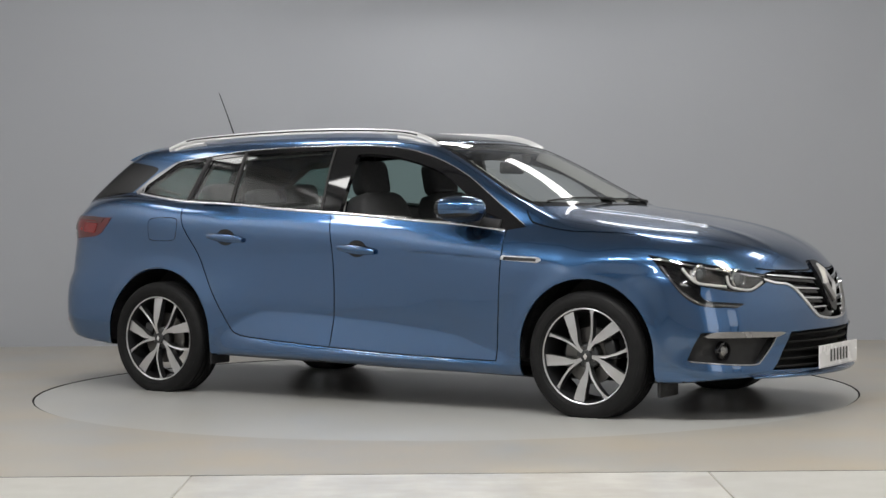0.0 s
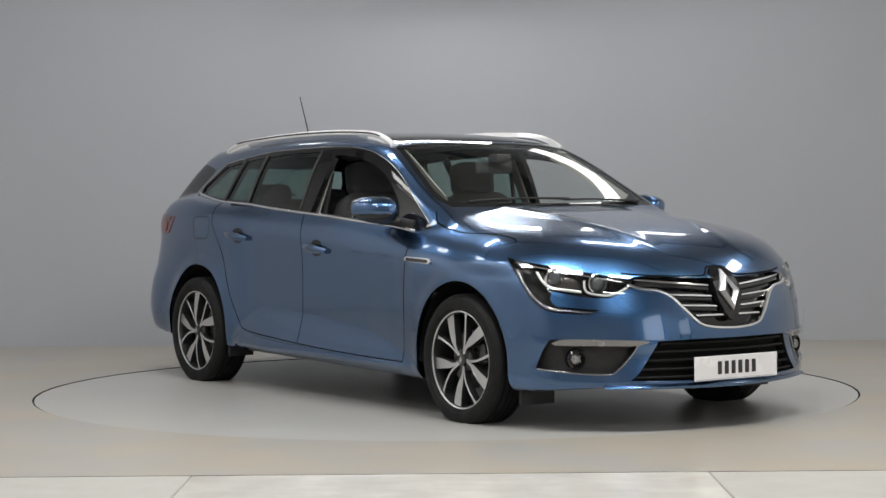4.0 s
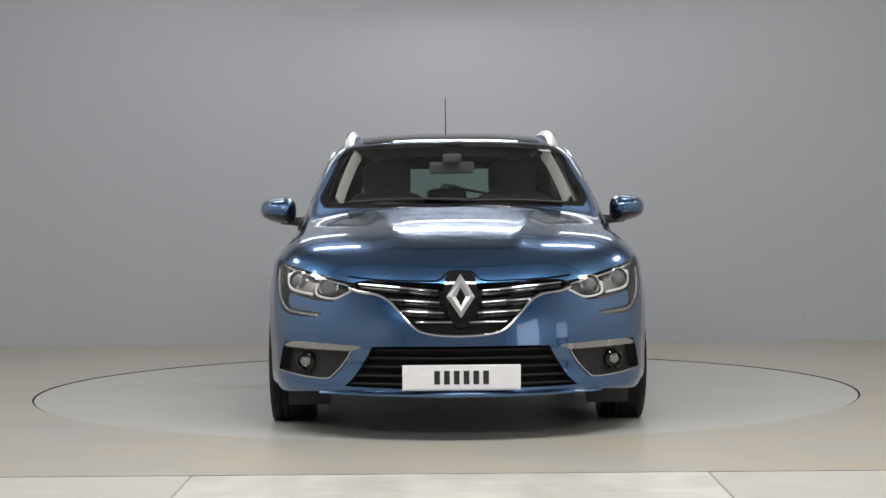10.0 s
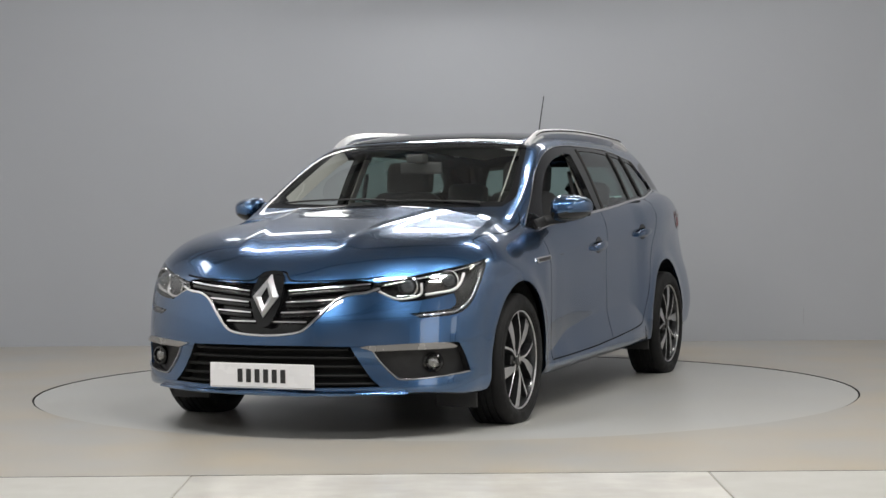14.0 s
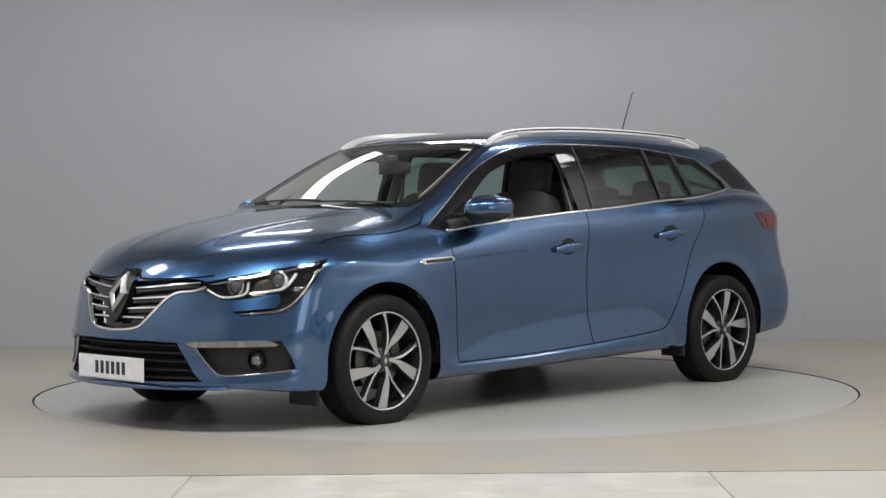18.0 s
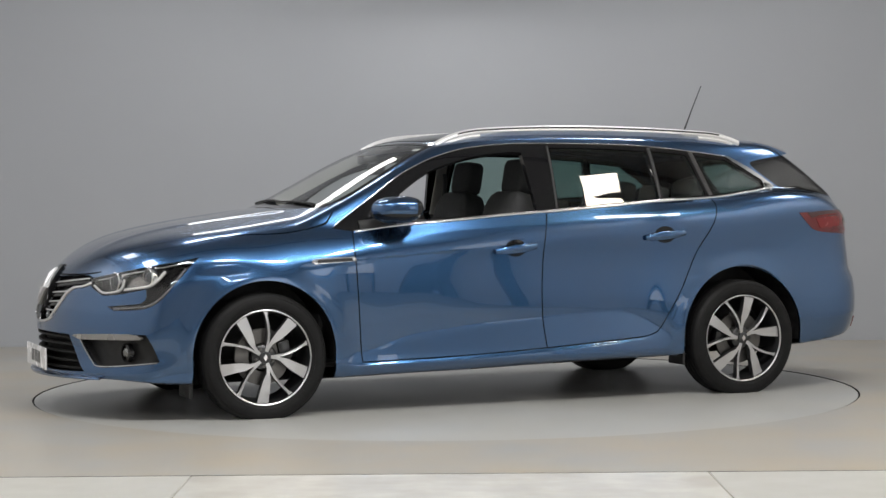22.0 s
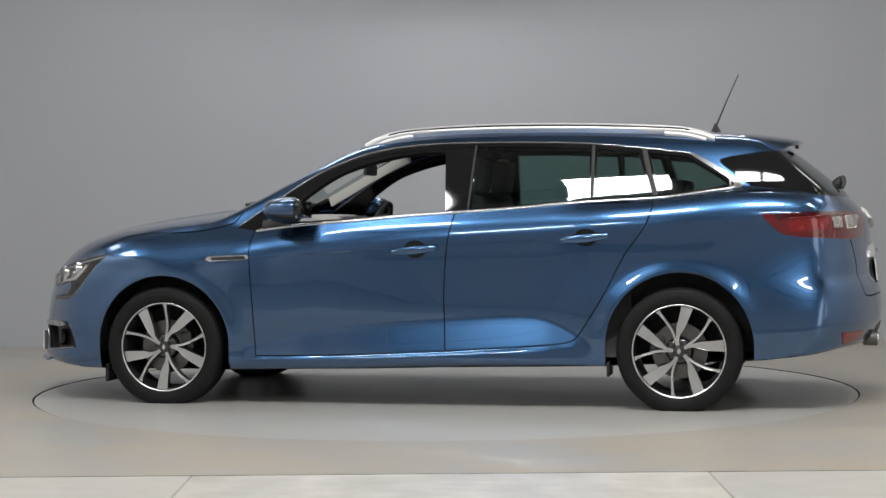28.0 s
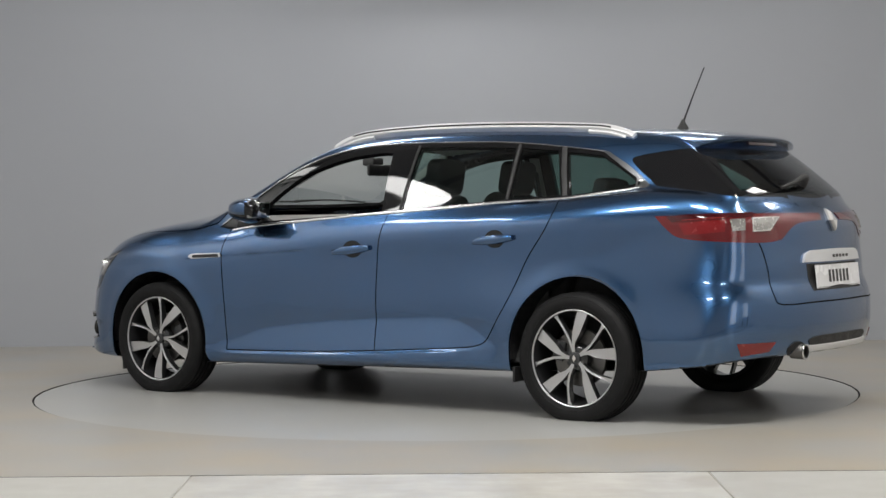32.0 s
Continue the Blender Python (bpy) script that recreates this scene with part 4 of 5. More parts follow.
FROSTED = vary(mat("frosted_lamp_lens", (0.26, 0.26, 0.255), 0.2, 0.75, Coat_Weight=1.0), 50, 0.12, 0.4)
SMOKED = mat("smoked_chrome_strip", (0.16, 0.145, 0.14), 0.1, 0.8, Coat_Weight=1.0)
PROJECTOR = mat("smoked_projector_lens", (0.10, 0.11, 0.12), 0.04, 0.5, Coat_Weight=1.0)
BRIGHT = mat("bright_brushed_badge", (0.45, 0.45, 0.46), 0.34, 1.0)
DIM_CHROME = mat("shaded_chrome", (0.42, 0.42, 0.43), 0.16, 1.0)
RED_DEEP = mat("dark_red_lens", (0.05, 0.002, 0.004), 0.08, Coat_Weight=1.0)
for s in (1, -1):
    lamp = panel("tail_lamp", REGIONS["tail_lamp"], RED_LENS, car, side=s, out=0.003, rim=-0.03, label="wide red tail lamp cluster")
    patch("upper_light_band", "K", line("-.715,.977* -.80,.986 -.96,.990* -1.10,.992* -1.10,.972* -.96,.970 -.80,.962 -.735,.950*"), RED_DEEP, lamp, s, 0.006, 0.004, label="dark red upper lens band")
    patch("brake_lens", "K", line("-.762,.945* -.86,.955 -.955,.960* -.95,.905* -.86,.897 -.785,.890*"), RED_BRIGHT, lamp, s, 0.007, 0.005, label="bright faceted red lens")
    patch("lower_lens", "K", line("-.80,.885* -.95,.878 -1.16,.868* -1.185,.892* -.95,.897 -.80,.893*"), RED_LENS, lamp, s, 0.006, 0.004)
    patch("reversing_lens", "K", line("-.974,.961* -1.050,.963* -1.046,.912* -.984,.908*"), WHITE_LENS, lamp, s, 0.008, 0.006, label="clear reversing lamp lens")
    chevron = line("-1.090,.964* -1.245,.967* -1.180,.908* -1.090,.907*")
    patch("indicator_lens", "K", chevron, WHITE_LENS, lamp, s, 0.008, 0.006, label="clear indicator lens")
    p, n = on_view("K", chevron + chevron[:1])
    sweep("indicator_frame", p + n * 0.006, n, 0.007, 0.005, GUIDE, lamp, s, label="pale frame round the indicator")
    p, n = on_view("K", line("-.775,.958 -.86,.966 -.96,.969", False))
    sweep("light_guide", p + n * 0.005, n, 0.006, 0.004, RED_BRIGHT, lamp, s)
    patch("rear_reflector", "K", line("-.985,.388* -1.195,.390* -1.16,.346* -1.01,.330*"), RED_BRIGHT, car, s, 0.004, 0.01, label="red bumper reflector")

    tub = panel("head_lamp", REGIONS["head_lamp"], BLACK_GLOSS, car, side=s, out=-0.055, rim=0.053, label="headlamp with black housing and clear cover")
    cover = panel("cover", REGIONS["head_lamp"], LAMP_GLASS, tub, side=s, out=0.001, rim=0, label="clear lamp cover")
    cover.visible_shadow = False
    block = line("-.735,.742* -.868,.738* -.925,.700 -.935,.650* -.82,.655* -.765,.690")
    patch("main_lens", "Q", block, SMOKED, tub, s, -0.036, 0.012, label="smoked main beam bowl")
    for a, z, r in ((-1.03, 0.675, 0.042), (-0.835, 0.698, 0.042)):
        p, n = on_view("Q", [(a, z)])
        at = Vector(p[0]) * 1.0 + Vector((0.9, 0.25, 0.0)).normalized() * -0.050
        way = Vector((0.93, 0.30 * 1, 0.05))
        for nm, prof, mt, lb in (("reflector", [(r, 0.030), (r * 1.12, 0.026), (r * 1.1, 0.0), (r * 0.9, 0.004), (r * 0.92, 0.024)], CHROME, "chrome lamp ring"),
                                 ("projector", [(0.0, 0.034), (r * 0.4, 0.032), (r * 0.7, 0.024), (r * 0.86, 0.008)], PROJECTOR, "round projector lens")):
            b = aimed(lathe_bm(prof, 32, nm == "reflector"), at, way)
            b.transform(flip_y(s))
            part(nm, b, mt, tub, lb)
        b = aimed(lathe_bm([(0.0, 0.037), (r * 0.45, 0.035), (r * 0.62, 0.030)], 24), at, way)
        b.transform(flip_y(s))
        part("lens", b, PROJECTOR, tub)
    p, n = on_view("Q", line("-1.165,.672 -1.13,.648 -1.075,.625 -.99,.634 -.962,.655 -.957,.695", False))
    sweep("light_guide", p - n * 0.016, n, 0.011, 0.006, GUIDE, tub, s)
    p, n = on_view("Q", line("-.945,.642 -.86,.652 -.80,.663 -.765,.690 -.735,.735", False))
    sweep("light_guide", p - n * 0.016, n, 0.013, 0.006, GUIDE, tub, s)
    p, n = on_view("Q", line("-.635,.745 -.665,.69 -.715,.62 -.79,.568 -.88,.556 -1.0,.548", False))
    sweep("running_light", p - n * 0.014, n, 0.010, 0.006, DIM_CHROME, tub, s, label="C-shaped running light strip")
    p, n = on_view("Q", line("-.63,.782 -.70,.765 -.83,.742 -1.0,.712 -1.13,.688", False))
    sweep("upper_brow", p - n * 0.016, n, 0.008, 0.005, CHROME, tub, s)

    bay = panel("fog_lamp_bay", REGIONS["fog_bay"], BLACK_MATT, car, side=s, out=-0.045, rim=0.044, label="black fog lamp recess in the bumper")
    patch("light_strip", "Q", line("-.812,.408* -.872,.426 -1.03,.425 -1.225,.418* -1.252,.411* -1.20,.394* -1.03,.397 -.926,.398 -.83,.400*"), PALE_LENS, bay, s, 0.012, 0.03, label="pale lamp strip over the fog lamp")
    p, n = on_view("Q", line("-1.20,.398 -1.165,.345 -1.11,.285 -1.075,.266 -.95,.270 -.80,.284 -.745,.290", False))
    sweep("chrome_trim", p, n, 0.009, 0.007, DIM_CHROME, bay, s, label="chrome trim round the fog lamp")
    p, n = on_view("Q", [(-0.93, 0.335)])
    at = Vector(p[0]) - Vector((0.93, 0.3, 0)) * 0.03
    for nm, prof, mt in (("fog_lamp_ring", [(0.034, 0.016), (0.044, 0.012), (0.046, -0.01), (0.030, -0.01)], BLACK_GLOSS), ("fog_lamp", [(0.0, 0.018), (0.018, 0.015), (0.030, 0.006), (0.034, -0.004)], FROSTED)):
        b = aimed(lathe_bm(prof, 28, nm == "fog_lamp_ring"), at, (0.95, 0.28, 0))
        b.transform(flip_y(s))
        part(nm, b, mt, bay)

# ---- grille, badge and plates ----
grille = panel("grille", REGIONS["grille"], BLACK_GLOSS, car, both=True, out=-0.035, rim=0.034, label="black grille with chrome bars")
for z0, z1, y0, y1 in ((0.661, 0.692, 0.10, 0.455), (0.611, 0.626, 0.095, 0.345), (0.565, 0.574, 0.075, 0.262)):
    for s in (1, -1):
        p, n = on_view("F", [(y0 + (y1 - y0) * k / 14, z0 + (z1 - z0) * k / 14) for k in range(15)])
        sweep("chrome_bar", p - n * 0.010, n, 0.011, 0.009, CHROME, grille, s, sink=0.02, ends=0.7)
        p, n = on_view("F", [(y0 + (y1 - y0) * k / 14, z0 - 0.013 + (z1 - z0) * k / 14) for k in range(15)])
        sweep("black_bar", p - n * 0.013, n, 0.016, 0.004, BLACK_GLOSS, grille, s, sink=0.016)
p, n = on_view("F", [(-0.20 + 0.40 * k / 20, 0.525) for k in range(21)])
sweep("chrome_bar", p - n * 0.010, n, 0.010, 0.009, CHROME, grille, sink=0.02)
half = line(".495,.668 .44,.650 .37,.642 .315,.615 .265,.562 .215,.51 .175,.481 .10,.467 0,.462", False)
full = half + [(-a, b) for a, b in reversed(half[:-1])]
p, n = on_view("F", full)
sweep("chrome_surround", p, n, 0.013, 0.010, CHROME, grille, sink=0.02, label="chrome lower grille frame")
shield = [(0, .742), (.042, .736), (.064, .715), (.075, .66), (.072, .60), (.052, .545), (.026, .505), (0, .497)]
shield = shield + [(-a, b) for a, b in reversed(shield[1:-1])]
badge = patch("badge_plate", "F", shield, BLACK_GLOSS, grille, 1, 0.012, 0.03, label="black badge plate")


def lozenge(name, view_sign, cz, hz, hy, lift, parent):
    """A plain hollow chrome lozenge with a ridge."""
    outer = [(0, cz + hz), (hy, cz), (0, cz - hz), (-hy, cz)]
    inner = [(a * 0.33, cz + (b - cz) * 0.43) for a, b in outer]
    mid = [((a + c) / 2, (b + d) / 2) for (a, b), (c, d) in zip(outer, inner)]
    bm = bmesh.new()
    rings = []
    for ring, up in ((outer, 0.0), (mid, 0.012), (inner, 0.0)):
        p = on_front([q[0] for q in ring], [q[1] for q in ring], lift, view_sign)
        p[:, 0] += view_sign * up
        rings.append([bm.verts.new(q) for q in p])
    for a, b in zip(rings, rings[1:]):
        for i in range(4):
            bm.faces.new((a[i], a[(i + 1) % 4], b[(i + 1) % 4], b[i]))
    back = [bm.verts.new(v.co - Vector((0.012 * view_sign, 0, 0))) for v in rings[0]]
    for i in range(4):
        bm.faces.new((rings[0][i], rings[0][(i + 1) % 4], back[(i + 1) % 4], back[i]))
    return part(name, bm, BRIGHT, parent, "plain chrome lozenge badge", smooth=False)


lozenge("badge", 1, 0.628, 0.090, 0.062, 0.022, grille)

SLAT = mat("black_slat_plastic", (0.006, 0.006, 0.006), 0.6, Specular_IOR_Level=0.2)
intake = panel("lower_intake", REGIONS["intake"], DARK_VOID, car, both=True, out=-0.05, rim=0.049, label="black lower air intake with slats")
for z in (0.40, 0.362, 0.324, 0.286, 0.25):
    w = 0.385 + (0.40 - z) * 0.75
    p, n = on_view("F", [(-w + 2 * w * k / 24, z) for k in range(25)])
    sweep("slat", p - n * 0.014, n, 0.012, 0.006, SLAT, intake, sink=0.03)
p, n = on_view("F", [(-0.62 + 1.24 * k / 24, 0.212) for k in range(25)])
sweep("splitter_edge", p, n, 0.020, 0.026, PAINT, car, ends=0.5)


def plate(name, x, z, lean, s):
    """A white plate with dark bars for its writing."""
    pl = part(name, box_bm(-0.004, 0.004, -0.26, 0.26, -0.0555, 0.0555, 0.0015, 1), WHITE_PLATE, car, "white plate with a row of dark bars")
    for k in range(6):
        yk = (k - 2.5) * 0.043
        part("lettering_bar", box_bm(0.0042, 0.0052, yk - 0.0125, yk + 0.0125, -0.030, 0.030), INK, pl, smooth=False)
    part("plate_edge", box_bm(0.0041, 0.0047, -0.252, 0.252, -0.0515, -0.0495), mat("grey_line", (0.3, 0.3, 0.32), 0.5) if s > 0 else INK, pl, smooth=False)
    pl.matrix_basis = Matrix.Translation((x, 0, z)) @ (Matrix.Identity(4) if s > 0 else Matrix.Rotation(math.pi, 4, "Z")) @ Matrix.Rotation(radians(-lean), 4, "Y")
    return pl


plate("front_plate", 2.312, 0.283, 0, 1)

# ---- tail details ----
NICHE = line("-.30,.746* .30,.746* .285,.618* -.285,.618*")
patch("plate_niche", "R", [(a, b) for a, b in NICHE], BLACK_MATT, car, 1, 0.002, 0.004, label="dark plate niche in the tailgate")
plate("rear_plate", -2.330, 0.682, 6, -1)
patch("tailgate_handle_strip", "R", line("-.335,.752* .335,.752* .315,.79 .26,.808* 0,.812 -.26,.808* -.315,.79"), SATIN, car, 1, 0.012, 0.014, label="satin silver tailgate handle strip")
lozenge("rear_badge", -1, 0.947, 0.052, 0.034, 0.012, car)
for yk in range(5):
    part("lettering_bar", box_bm(-2.340, -2.3385, -0.10 + yk * 0.04, -0.075 + yk * 0.04, 0.772, 0.786), INK, car, smooth=False)
DIFF = line(".0,.405* .27,.402 .34,.385* .30,.335* .0,.325*")
DIFFUSER = DIFF + [(-a, b) for a, b in reversed(DIFF) if a > 0.001]
patch("rear_diffuser", "R", DIFFUSER, BLACK_MATT, car, 1, 0.004, 0.01, label="black lower bumper insert")
p, n = on_view("R", [(-0.36 + 0.72 * k / 20, 0.345) for k in range(21)])
sweep("skid_strip", p, n, 0.036, 0.010, SATIN, car, label="silver lower bumper strip")
b = aimed(lathe_bm([(0.030, 0.07), (0.036, 0.072), (0.0375, 0.068), (0.036, 0.0), (0.031, 0.0)], 32, True), (-2.262, 0.395, 0.336), (-1, 0, -0.02))
ex = part("exhaust_tip", b, STEEL, car, "round steel exhaust tip with a bright end ring")
b = aimed(lathe_bm([(0.030, 0.068), (0.0305, 0.074), (0.036, 0.075), (0.038, 0.070)], 32, True), (-2.262, 0.395, 0.336), (-1, 0, -0.02))
part("end_ring", b, CHROME, ex, "bright chrome end ring")
patch("exhaust_cutout", "R", [(0.42 + 0.062 * math.cos(a), 0.350 + 0.034 * math.sin(a)) for a in (2 * math.pi * i / 24 for i in range(24))], BLACK_MATT, car, 1, 0.003, 0.006, label="black cutout round the exhaust")
b = aimed(lathe_bm([(0.0, 0.05), (0.031, 0.05)], 24), (-2.262, 0.395, 0.336), (-1, 0, -0.02))
part("exhaust_bore", b, DARK_VOID, ex)

# roof spoiler over the rear screen
bm = bmesh.new()
rows = []
for k in range(29):
    y = -0.535 + 1.07 * k / 28
    e = abs(y) / 0.535
    root = on_top([-1.62], [y])[0]
    x1 = -1.958 + 0.10 * e ** 3
    zr = 1.362 - 0.055 * y * y - 0.03 * e ** 5
    thin = 0.30 + 0.70 * (1 - e ** 6)
    run = -1.62 - (x1 + 0.012)
    bend = (root[2] - 0.072 * run - zr) / run ** 2
    skin = [(-1.62 - run * u, y, root[2] - 0.072 * run * u - bend * (run * u) ** 2 + 0.003 * min(1, 8 * u)) for u in (0.12, 0.3, 0.5, 0.7, 0.85, 1.0)]
    rows.append([bm.verts.new(q) for q in [(-1.62, y, root[2] - 0.004)] + skin + [(x1, y, zr - 0.006 * thin), (x1 + 0.006, y, zr - 0.017 * thin),
                                                                                (-1.87 + 0.05 * e ** 3, y, zr - 0.036 * thin), (-1.80, y, zr - 0.05 * thin)]])
for a, b in zip(rows, rows[1:]):
    for i in range(10):
        bm.faces.new((a[i], a[i + 1], b[i + 1], b[i]))
bm.faces.new(rows[0])
bm.faces.new(rows[-1])
sp = part("roof_spoiler", bm, PAINT, car, "blue roof spoiler", sharp=50)
part("high_brake_light", box_bm(-1.935, -1.915, -0.16, 0.16, 1.322, 1.338, 0.003), RED_DEEP, sp, "dark red high brake light")
# rear wiper
p, n = on_view("R", [(0.0, 1.128), (0.05, 1.125), (0.13, 1.112), (0.28, 1.098)])
tube("rear_wiper", p + n * np.array([[0.045], [0.045], [0.034], [0.016]]), [0.017, 0.015, 0.011, 0.007], BLACK_MATT, car, "black rear wiper")
b = aimed(lathe_bm([(0.0, 0.05), (0.022, 0.045), (0.030, 0.02), (0.032, 0.0)], 24), p[0], n[0])
part("wiper_boss", b, BLACK_MATT, car)

# ---- chrome lines, rails, mirrors, handles ----
for s in (1, -1):
    p, n = on_view("S", line(".86,.908 .75,.924 .605,.940 .314,.961 .022,.985 -.27,1.003 -.563,1.023 -.857,1.047 -1.228,1.066 -1.446,1.091 -1.6,1.112 -1.64,1.122", False))
    sweep("belt_moulding", p, n, 0.015, 0.007, TRIM_BRIGHT, car, s, label="bright belt moulding under the windows")
    p, n = on_view("S", line(".96,.937 .782,1.058 .604,1.177 .456,1.252 .309,1.305 .131,1.342 -.135,1.361 -.58,1.360 -.878,1.350 -1.176,1.321 -1.40,1.294", False))
    sweep("roof_moulding", p, n, 0.005, 0.004, TRIM_BRIGHT, car, s, label="thin bright line over the windows")
    patch("pillar_moulding", "S", line("-1.385,1.293* -1.412,1.293* -1.55,1.216 -1.672,1.128* -1.645,1.108 -1.60,1.112* -1.628,1.138 -1.54,1.195"), DIM_CHROME, car, s, 0.005, 0.008, label="wide bright moulding behind the quarter window")
    p, n = on_view("S", line("-.905,1.338 -.908,1.20 -.908,1.062", False))
    sweep("window_divider", p, n, 0.016, 0.006, BLACK_MATT, car, s)
    p, n = on_view("S", line("-1.165,1.318 -1.195,1.20 -1.232,1.076", False))
    sweep("window_divider", p, n, 0.026, 0.006, BLACK_MATT, car, s)
    p, n = on_view("S", line("-.29,1.345 -.282,1.18 -.272,1.012", False))
    sweep("window_seal", p, n, 0.010, 0.006, BLACK_MATT, car, s)
    # wing badge
    patch("wing_badge", "S", line("1.118,.760* 1.088,.776 .893,.784* .882,.770 .90,.760* 1.094,.750*"), TRIM_BRIGHT, car, s, 0.006, 0.01, label="bright side badge behind the wheel arch")
    patch("badge_bar", "S", line("1.085,.769* .905,.778* .900,.766* 1.085,.757*"), INK, car, s, 0.0075, 0.003)
    # door handles: dark cup and a bar across it
    for nm, hx, hz, tilt in (("front", -0.002, 0.808, 0.012), ("rear", -0.884, 0.865, 0.012)):
        cup = [(hx + 0.060 * math.cos(a) - 0.004, hz + 0.004 + 0.045 * math.sin(a)) for a in (2 * math.pi * i / 24 for i in range(24))]
        h = patch("door_handle", "S", cup, BLACK_GLOSS, car, s, 0.0015, 0.004, label="blue door handle across a dark cup")
        p, n = on_view("S", [(hx + 0.118 - 0.236 * k / 14, hz - tilt + 2 * tilt * k / 14) for k in range(15)])
        lift = np.array([0.004 + 0.016 * math.sin(math.pi * k / 14) ** 0.6 for k in range(15)])[:, None]
        sweep("bar", p + n * lift, n, 0.045, 0.018, PAINT, h, s, sink=0.004, ends=0.55)
    # roof rail: a long bar with a groove, turned down at both ends
    n_r = 44
    path, nr = [], []
    for k in range(n_r):
        u = k / (n_r - 1)
        x = 0.325 - 1.845 * u
        q = on_top([x], [0.555])[0]
        edge = min(1.0, min(u / 0.14, (1 - u) / 0.12))
        lift = 0.037 * (1 - (1 - edge) ** 2.2) - 0.004
        path.append((x, 0.555 + 0.012 * (1 - edge), float(q[2]) + lift))
        nr.append((0, 0.72, 0.69))
    rail = sweep("roof_rail", path, nr, 0.040, 0.012, SATIN, car, s, sink=0.03, label="satin silver roof rail", ends=0.75)
    pth = [(a, b + 0.013, c + 0.004) for a, b, c in path[3:-3]]
    sweep("rail_groove", pth, [(0, 0.75, 0.66)] * len(pth), 0.005, 0.007, BLACK_MATT, rail, s, sink=0.002)
    for k0 in (1, n_r - 7):
        foot = [(a, b, c - 0.022) for a, b, c in path[k0:k0 + 6]]
        sweep("rail_foot", foot, nr[:6], 0.030, 0.012, SATIN, rail, s, sink=0.02)

    # mirror
    bm = bmesh.new()
    bmesh.ops.create_uvsphere(bm, u_segments=36, v_segments=22, radius=1)
    for v in bm.verts:
        x, y, z = v.co
        sg = lambda c, e: math.copysign(abs(c) ** e, c)
        x, y, z = sg(x, 0.62), sg(y, 0.75), sg(z, 0.72)
        px = 0.120 * x if x > 0 else 0.095 * x
        w = 1 - 0.25 * max(0, x)
        py = 0.096 * y * w
        pz = 0.068 * z * (1 - 0.22 * y) * w
        v.co = (0.665 + px - 0.035 * y, 0.920 + py, 1.018 + pz + 0.006 * y)
    dark = lambda c: c.z < 0.996 or c.x < 0.600
    low = [f for f in bm.faces if dark(f.calc_center_median())]
    bm2 = bm.copy()
    bmesh.ops.delete(bm, geom=low, context="FACES")
    bmesh.ops.delete(bm2, geom=[f for f in bm2.faces if not dark(f.calc_center_median())], context="FACES")
    for b in (bm, bm2):
        b.transform(flip_y(s))
    mir = part("door_mirror", bm, PAINT, car, "blue door mirror with black base")
    part("lower_shell", bm2, BLACK_GLOSS, mir, "gloss black lower mirror shell")
    b = box_bm(-0.006, 0.006, -0.070, 0.070, -0.043, 0.043, 0.005)
    b.transform(Matrix.Translation((0.566, 0.935, 1.018)) @ Matrix.Rotation(radians(-18), 4, "Z"))
    b.transform(flip_y(s))
    part("mirror_glass", b, mat("mirror_glass", (0.30, 0.31, 0.33), 0.02, 1.0), mir, "mirror glass")
    tube("arm", [(0.70, 0.79 * s, 0.955), (0.69, 0.83 * s, 0.957), (0.68, 0.90 * s, 0.962)], [0.028, 0.022, 0.020], BLACK_MATT, mir)
    p, n = on_view("S", [(0.70, 0.955), (0.76, 0.945), (0.83, 0.938)])
    sweep("sail_panel", p, n, 0.05, 0.012, BLACK_MATT, mir, s)
    # deflectors and flaps before the wheels
    part("wheel_deflector", box_bm(1.70, 1.72, 0.60 * s if s > 0 else -0.80, 0.80 if s > 0 else -0.60, 0.105, 0.20, 0.004), BLACK_MATT, car)
    part("mud_flap", box_bm(-1.005, -0.99, 0.70 if s > 0 else -0.86, 0.86 if s > 0 else -0.70, 0.165, 0.24, 0.004), BLACK_MATT, car)

# fuel flap on the right flank
flap = line("-1.445,.965 -1.35,.977 -1.262,.975 -1.235,.955 -1.24,.89 -1.262,.852 -1.35,.848 -1.43,.852 -1.448,.88")
p, n = on_view("S", flap)
sweep("fuel_flap_seam", p - n * 0.0015, n, 0.004, 0.002, DARK_VOID, car, -1, closed=True)

# aerial
base = on_top([-1.49], [0.0])[0]
ant = part("aerial", aimed(lathe_bm([(0.0, 0.05), (0.008, 0.048), (0.014, 0.03), (0.028, 0.008), (0.034, 0.0)], 20), base, (0, 0, 1)), BLACK_MATT, car, "thin black roof aerial")
tube("whip", [(-1.49, 0, base[2] + 0.03), (-1.55, 0, 1.59), (-1.612, 0, 1.727)], [0.005, 0.0035, 0.0028], BLACK_MATT, ant)

# wipers and cowl
for y0, y1, x0, x1 in ((-0.55, 0.05, 0.985, 1.035), (0.02, 0.55, 1.045, 1.0)):
    q = on_top([x0 + (x1 - x0) * k / 8 - 0.015 for k in range(9)], [y0 + (y1 - y0) * k / 8 for k in range(9)], 0.004)
    wp = tube("wiper", q, 0.005, BLACK_MATT, car, "black windscreen wiper")
    tube("arm", q[4:] + np.array([0.012, 0, 0.0]), [0.004, 0.005, 0.006, 0.007, 0.008], BLACK_MATT, wp)

